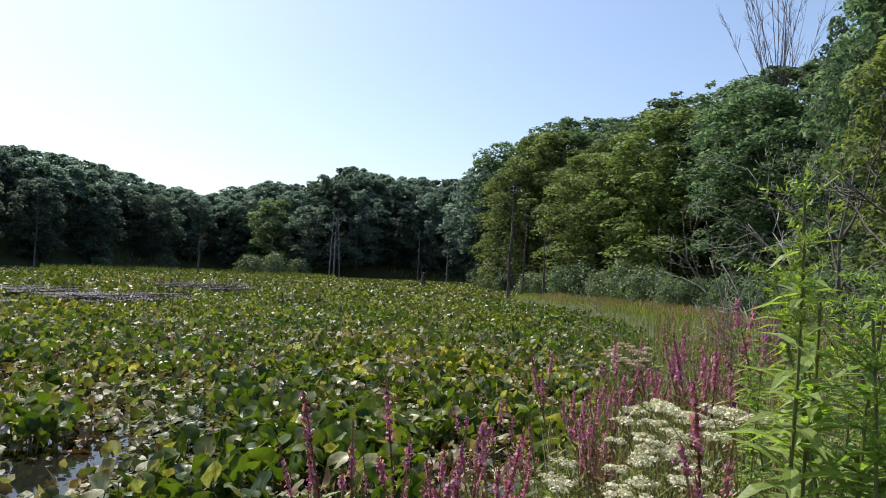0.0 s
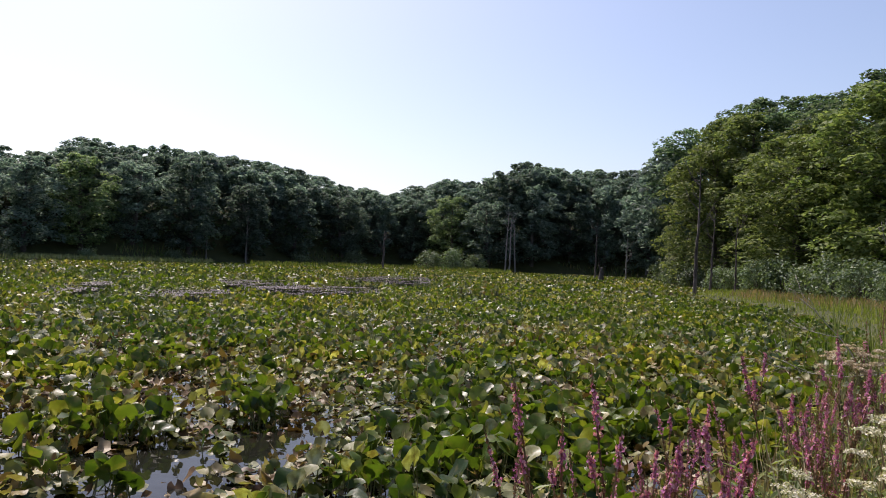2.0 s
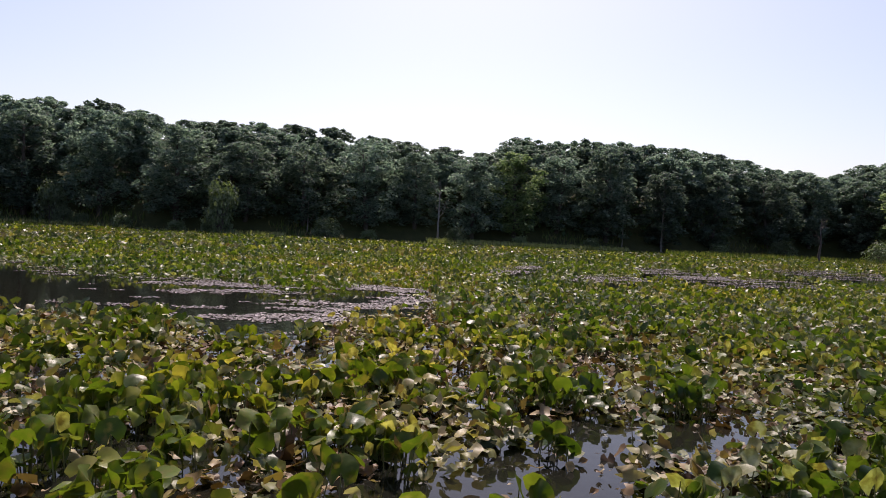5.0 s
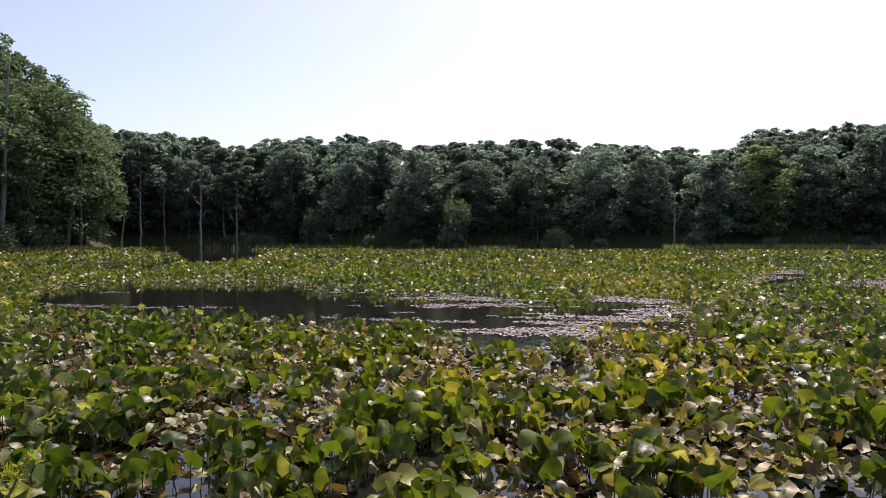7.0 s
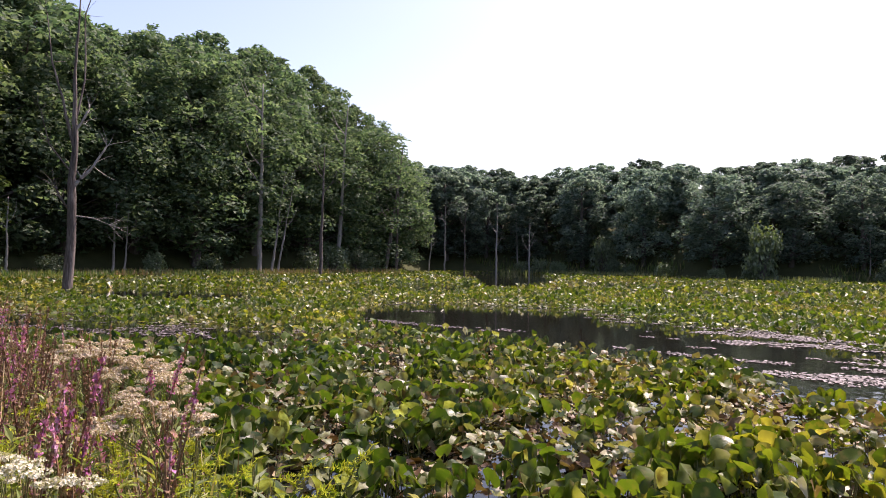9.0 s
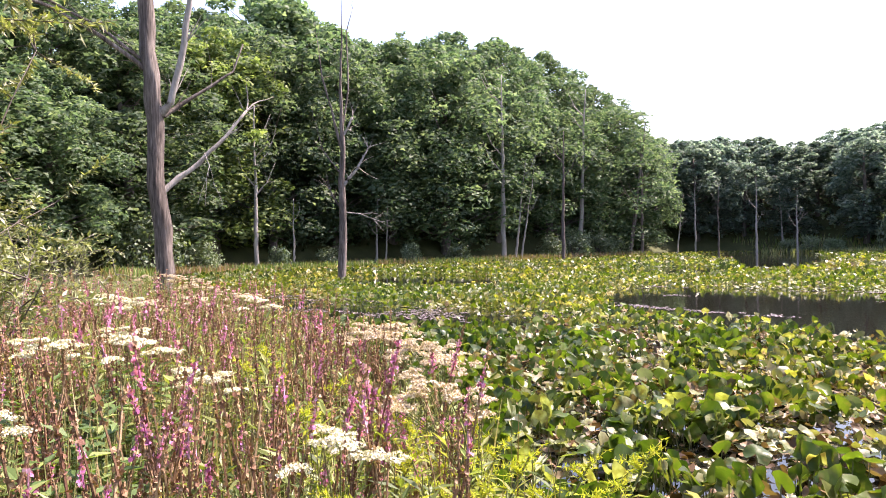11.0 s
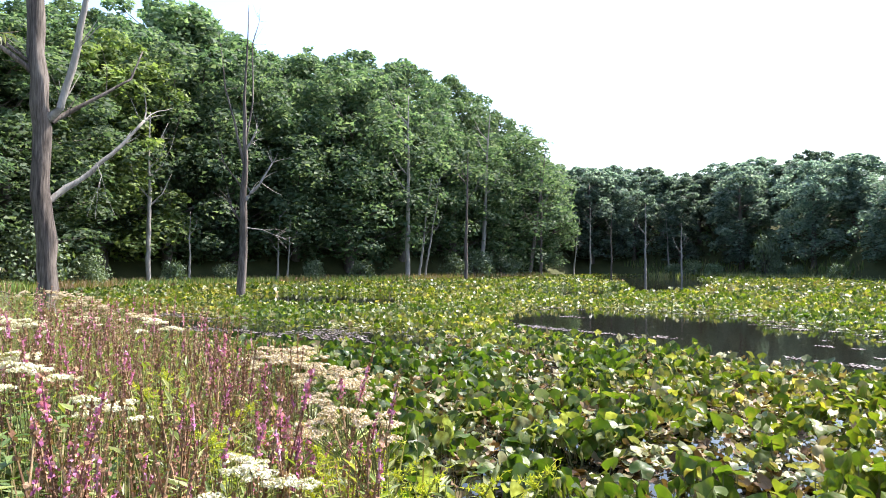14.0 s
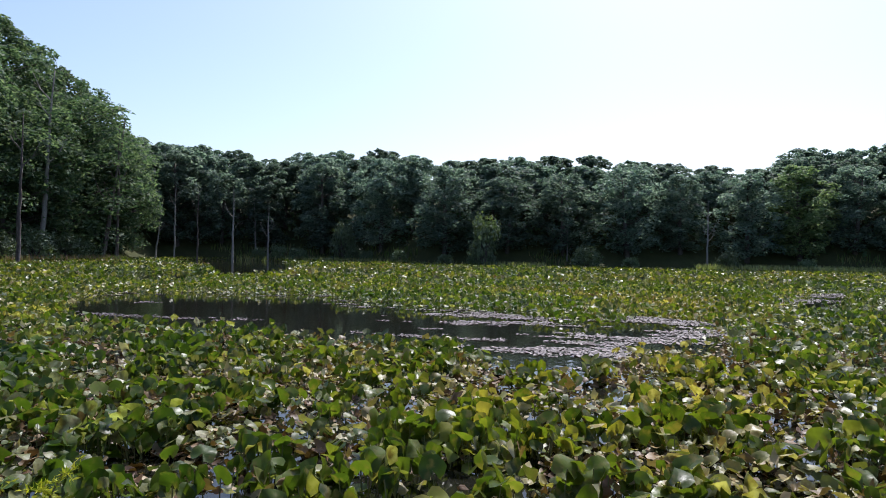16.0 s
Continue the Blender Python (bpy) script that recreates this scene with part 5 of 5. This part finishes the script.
for k, (b, d, s) in enumerate(((128, 3.0, 0.95), (122, 3.4, 0.9), (137, 2.6, 0.9), (126, 2.5, 0.85), (140, 5.0, 1.0), (113, 2.9, 0.85), (116, 2.6, 0.9), (118, 3.1, 0.85), (114, 3.4, 0.8), (120, 2.7, 0.9), (111, 2.6, 0.75), (117, 2.2, 0.8), (115, 3.7, 0.8), (121, 3.7, 0.85), (119, 2.4, 0.95), (112, 3.2, 0.95), (113.5, 3.0, 1.0), (115.5, 3.2, 1.0), (116.5, 3.5, 0.95), (112.5, 3.6, 0.9), (110.5, 3.0, 0.9), (117.5, 2.9, 1.0), (114.5, 2.6, 0.95), (123, 4.2, 1.0), (126, 4.8, 1.0), (129, 5.4, 1.0), (127, 4.0, 0.95))):
    stand(SHORT, *polar(b, d), s, k * 1.3)
for k, (x, y) in enumerate(((-3.0, -1.35), (-2.8, -1.5), (-2.6, -1.2), (-3.3, -1.6), (-3.1, -1.75), (-2.9, -1.85), (-2.5, -1.4), (-2.7, -1.0), (-3.5, -1.9), (-3.3, -2.1), (-2.4, -1.05))):
    stand(SHORT, x, y, 0.92 + 0.05 * (k % 4), k * 2.1)


def make_cattail(x, y, count, seed):
    rng = np.random.default_rng(seed)
    plant = new("cattail"); plant.location = (x, y, 0)
    tagged(plant, "clump of dark green cattail blades at the water's edge", "reed", "cattails at the edge")
    for _ in range(count):
        foot = (rng.normal(0, 0.14), rng.normal(0, 0.14), -0.1)
        line = bent(rng, foot, (rng.normal(0, 0.09), rng.normal(0, 0.09), 1), rng.uniform(0.9, 1.6), 6, 0.05)
        w = rng.uniform(0, 3.14); side = np.array((math.cos(w), math.sin(w), 0)) * 0.011
        v = [q + side * k * (1 - 0.9 * (i / 6) ** 2) for i, q in enumerate(line) for k in (-1, 1)]
        part("blade", (v, [(2 * i, 2 * i + 1, 2 * i + 3, 2 * i + 2) for i in range(6)]), REED, plant)


for k, (b, d, n) in enumerate(((-16.3, 10.6, 16), (-15.4, 11.4, 12), (-18.5, 12.5, 12), (-13.2, 15.0, 10), (-20.5, 11.5, 12))):
    make_cattail(*polar(b, d), n, 700 + k)


# ---------------------------------------------------------------- weeds filling the bank
def build_weeds():
    rng = np.random.default_rng(61)
    p = np.concatenate([bank_spots(rng, 104, 176, 1.7, 6.5, 3400, -0.25, 4.0), bank_spots(rng, 108, 165, 6.5, 17, 3200, -0.3, 5.0), bank_spots(rng, -42, 6, 2.2, 7.0, 1900, -0.05, 3.5), bank_spots(rng, -36, -6, 7, 18, 1700, 0.0, 5.0), bank_spots(rng, 136, 176, 1.7, 4.6, 900, -0.2, 4.0)])
    stems, leafy = [], ([], [])
    g = ground_height(p).clip(0)
    lush = wobble(p, 0.55, 12.0) - 0.12 + 0.3 * np.clip(np.degrees(np.arctan2(-p[:, 0] - 0.4, p[:, 1] + 0.35)) - 138, -10, 14) / 10 > 0.05
    for (x, y), z, dark in zip(p, g, lush):
        h = rng.uniform(0.45, 0.95) * (0.85 if x > -1 else 1.0)
        top = np.array((x + rng.normal(0, 0.08), y + rng.normal(0, 0.08), z + h))
        pts = np.array([(x, y, z - 0.05), top])
        n = 12
        k = rng.uniform(0.2, 1.0, n); w = rng.uniform(0, 6.28, n)
        up = rng.uniform(-0.1, 0.7, n) if dark else rng.uniform(0.1, 1.2, n)
        leafy[int(dark)].append(spread(WEED_LEAF if dark else LANCE, along(pts, k), np.c_[-np.cos(w) * up, -np.sin(w) * up, np.ones(n)], np.c_[np.cos(w), np.sin(w), up], rng.uniform(0.05, 0.11, n)))
        stems.append(tube(pts, [0.004, 0.002], 3))
    for shapes, mat, label in ((leafy[0], HERB_LEAF, "narrow-leaved yellow-green weeds crowding the bank"), (leafy[1], DARK_HERB, "broad-leaved dark green weeds crowding the bank")):
        m = len(shapes[0][0])
        tagged(part("weeds", (np.concatenate([q[0] for q in shapes]), np.concatenate([q[1] + i * m for i, q in enumerate(shapes)])), mat), label, "weeds", kind="stuff")
    tagged(part("weed_stems", joined(stems), STEM), "thin green and tan weed stems on the bank", "weeds", kind="stuff")
    q = np.concatenate([bank_spots(rng, 95, 176, 1.5, 7, 5200, -0.3, 4.0), bank_spots(rng, 105, 165, 7, 30, 8000, -0.4, 7.0), bank_spots(rng, -45, 9, 1.8, 8, 4200, -0.1, 4), bank_spots(rng, -40, -4, 8, 20, 1600, 0.1, 7)])
    blades(rng, q, ground_height(q).clip(0), 0.55, GRASS, "bank_grass", "green and straw coloured grass on the bank", 0.022, 0.4)
    q = np.concatenate([bank_spots(rng, 104, 176, 1.6, 7, 4200, -0.2, 4.0), bank_spots(rng, 108, 165, 7, 20, 5000, -0.3, 5.0), bank_spots(rng, -40, 6, 2.0, 8, 1800, -0.1, 4), bank_spots(rng, -38, -6, 8, 18, 700, 0.0, 5)])
    blades(rng, q, ground_height(q).clip(0), 0.85, STRAW, "dry_grass", "dry tan and reddish stalks among the weeds", 0.016, 0.22)


build_weeds()


def build_trampled_grass():
    """Short trodden grass on the clearing of the bank."""
    rng = np.random.default_rng(63)
    n = 14000
    r, w = 9 * np.sqrt(rng.random(n)), rng.uniform(0, 6.28, n)
    p = np.c_[r * np.cos(w), r * np.sin(w)]
    p = p[edge_distance(p) < -0.05]
    blades(rng, p, ground_height(p) - 0.01, 0.09 + 0.05 * wobble(p, 0.8, 4.0), GRASS, "trampled_grass", "short trodden green and straw grass on the bank", 0.09, 0.7)


build_trampled_grass()


# ---------------------------------------------------------------- willow thicket
def make_willow(b, d, height, stems, leaves, seed, wide):
    rng = np.random.default_rng(seed)
    x, y = polar(b, d)
    shrub = new("willow"); shrub.location = (x - 0.45, y - 0.45, float(ground_height([(x, y)])[0]) - 0.05)
    tagged(shrub, "dense yellow-green willow shrub with narrow leaves", "shrub", "willows on the bank")
    twigs = []
    for _ in range(stems):
        way = (rng.normal(0, wide), rng.normal(0, wide), 1)
        main = bent(rng, (rng.normal(0, 0.25), rng.normal(0, 0.25), 0), way, height * rng.uniform(0.6, 1.1), 8, 0.2, -0.02)
        wood = [tube(main, [0.014, 0.003], 5)]
        for _k in range(22):
            i = int(rng.integers(1, len(main)))
            w = (main[i] - main[i - 1]); w = w / np.linalg.norm(w) * 0.7 + rng.normal(0, 0.85, 3)
            tw = bent(rng, main[i], w, rng.uniform(0.3, 0.85), 6, 0.35, -0.04)
            wood.append(tube(tw, [0.006, 0.002], 3)); twigs.append(tw)
        part("branch", joined(wood), BARK, shrub, "", True)
    t = rng.integers(0, len(twigs), leaves)
    twigs = np.array(twigs)
    k = rng.uniform(0.1, 1, leaves) * 6; i = np.minimum(k.astype(int), 5); fr = (k - i)[:, None]
    at = twigs[t, i] * (1 - fr) + twigs[t, i + 1] * fr
    way = twigs[t, i + 1] - twigs[t, i]; way /= np.linalg.norm(way, axis=1, keepdims=True)
    way = way + rng.normal(0, 0.8, (leaves, 3))
    part("foliage", spread(WILLOW_BLADE, at, rng.normal(0, 0.6, (leaves, 3)) + [0, 0, 0.6], way, rng.uniform(0.034, 0.068, leaves)), WILLOW_LEAF, shrub, "narrow pale green leaves")
    return shrub


make_willow(157, 5.8, 3.1, 30, 76000, 601, 0.24)
make_willow(164, 4.9, 4.4, 26, 58000, 602, 0.26)
make_willow(152.5, 7.8, 2.3, 24, 30000, 603, 0.32)
make_willow(148.5, 10.0, 1.9, 22, 18000, 604, 0.38)
make_willow(145.5, 12.4, 1.6, 16, 11000, 605, 0.4)
make_willow(170, 6.5, 5.0, 20, 8000, 606, 0.35)
make_willow(156, 4.9, 1.5, 16, 20000, 607, 0.4)


def overhanging_willow(base, tips, seed):
    """A willow whose long limbs reach out over the bank, with leafy twigs at their ends."""
    rng = np.random.default_rng(seed)
    x, y = polar(*base)
    shrub = new("willow"); shrub.location = (x, y, float(ground_height([(x, y)])[0]) - 0.05)
    tagged(shrub, "tall willow with long leafy limbs reaching over the bank", "shrub", "willows on the bank")
    for b, d, z in tips:
        tip = np.array((*polar(b, d), z)) + [-0.6, -0.68, 0] - np.array(shrub.location)
        line = np.array([(0, 0, 0), tip * [0.12, 0.12, 0.6], tip * [0.45, 0.45, 0.97], tip * [0.75, 0.75, 1.04], tip])
        limb = part("branch", tube(along(line, np.linspace(0, 1, 14)), [0.009, 0.003], 5), BARK, shrub, "", True)
        for _ in range(9):
            a = along(line, [rng.uniform(0.6, 1.0)])[0]
            tw = bent(rng, a, rng.normal(0, 0.7, 3) + tip / np.linalg.norm(tip) * 0.6 + [0, 0, -0.1], rng.uniform(0.25, 0.6), 5, 0.2, -0.05)
            n = 26
            at = along(tw, rng.uniform(0.1, 1, n))
            w = (tw[-1] - tw[0]) / np.linalg.norm(tw[-1] - tw[0]) + rng.normal(0, 0.6, (n, 3))
            twig = part("twig", tube(tw, [0.004, 0.0015], 3), BARK, limb)
            part("foliage", spread(LANCE, at, rng.normal(0, 0.7, (n, 3)) + [0, 0, 0.5], w, rng.uniform(0.06, 0.1, n)), WILLOW_LEAF, shrub, "narrow pale green leaves")


overhanging_willow((166, 4.2), ((148, 4.5, 3.3), (143.5, 4.5, 3.25), (140.5, 4.6, 3.2), (152, 4.3, 3.2), (146, 4.4, 3.05)), 611)

clear_models()
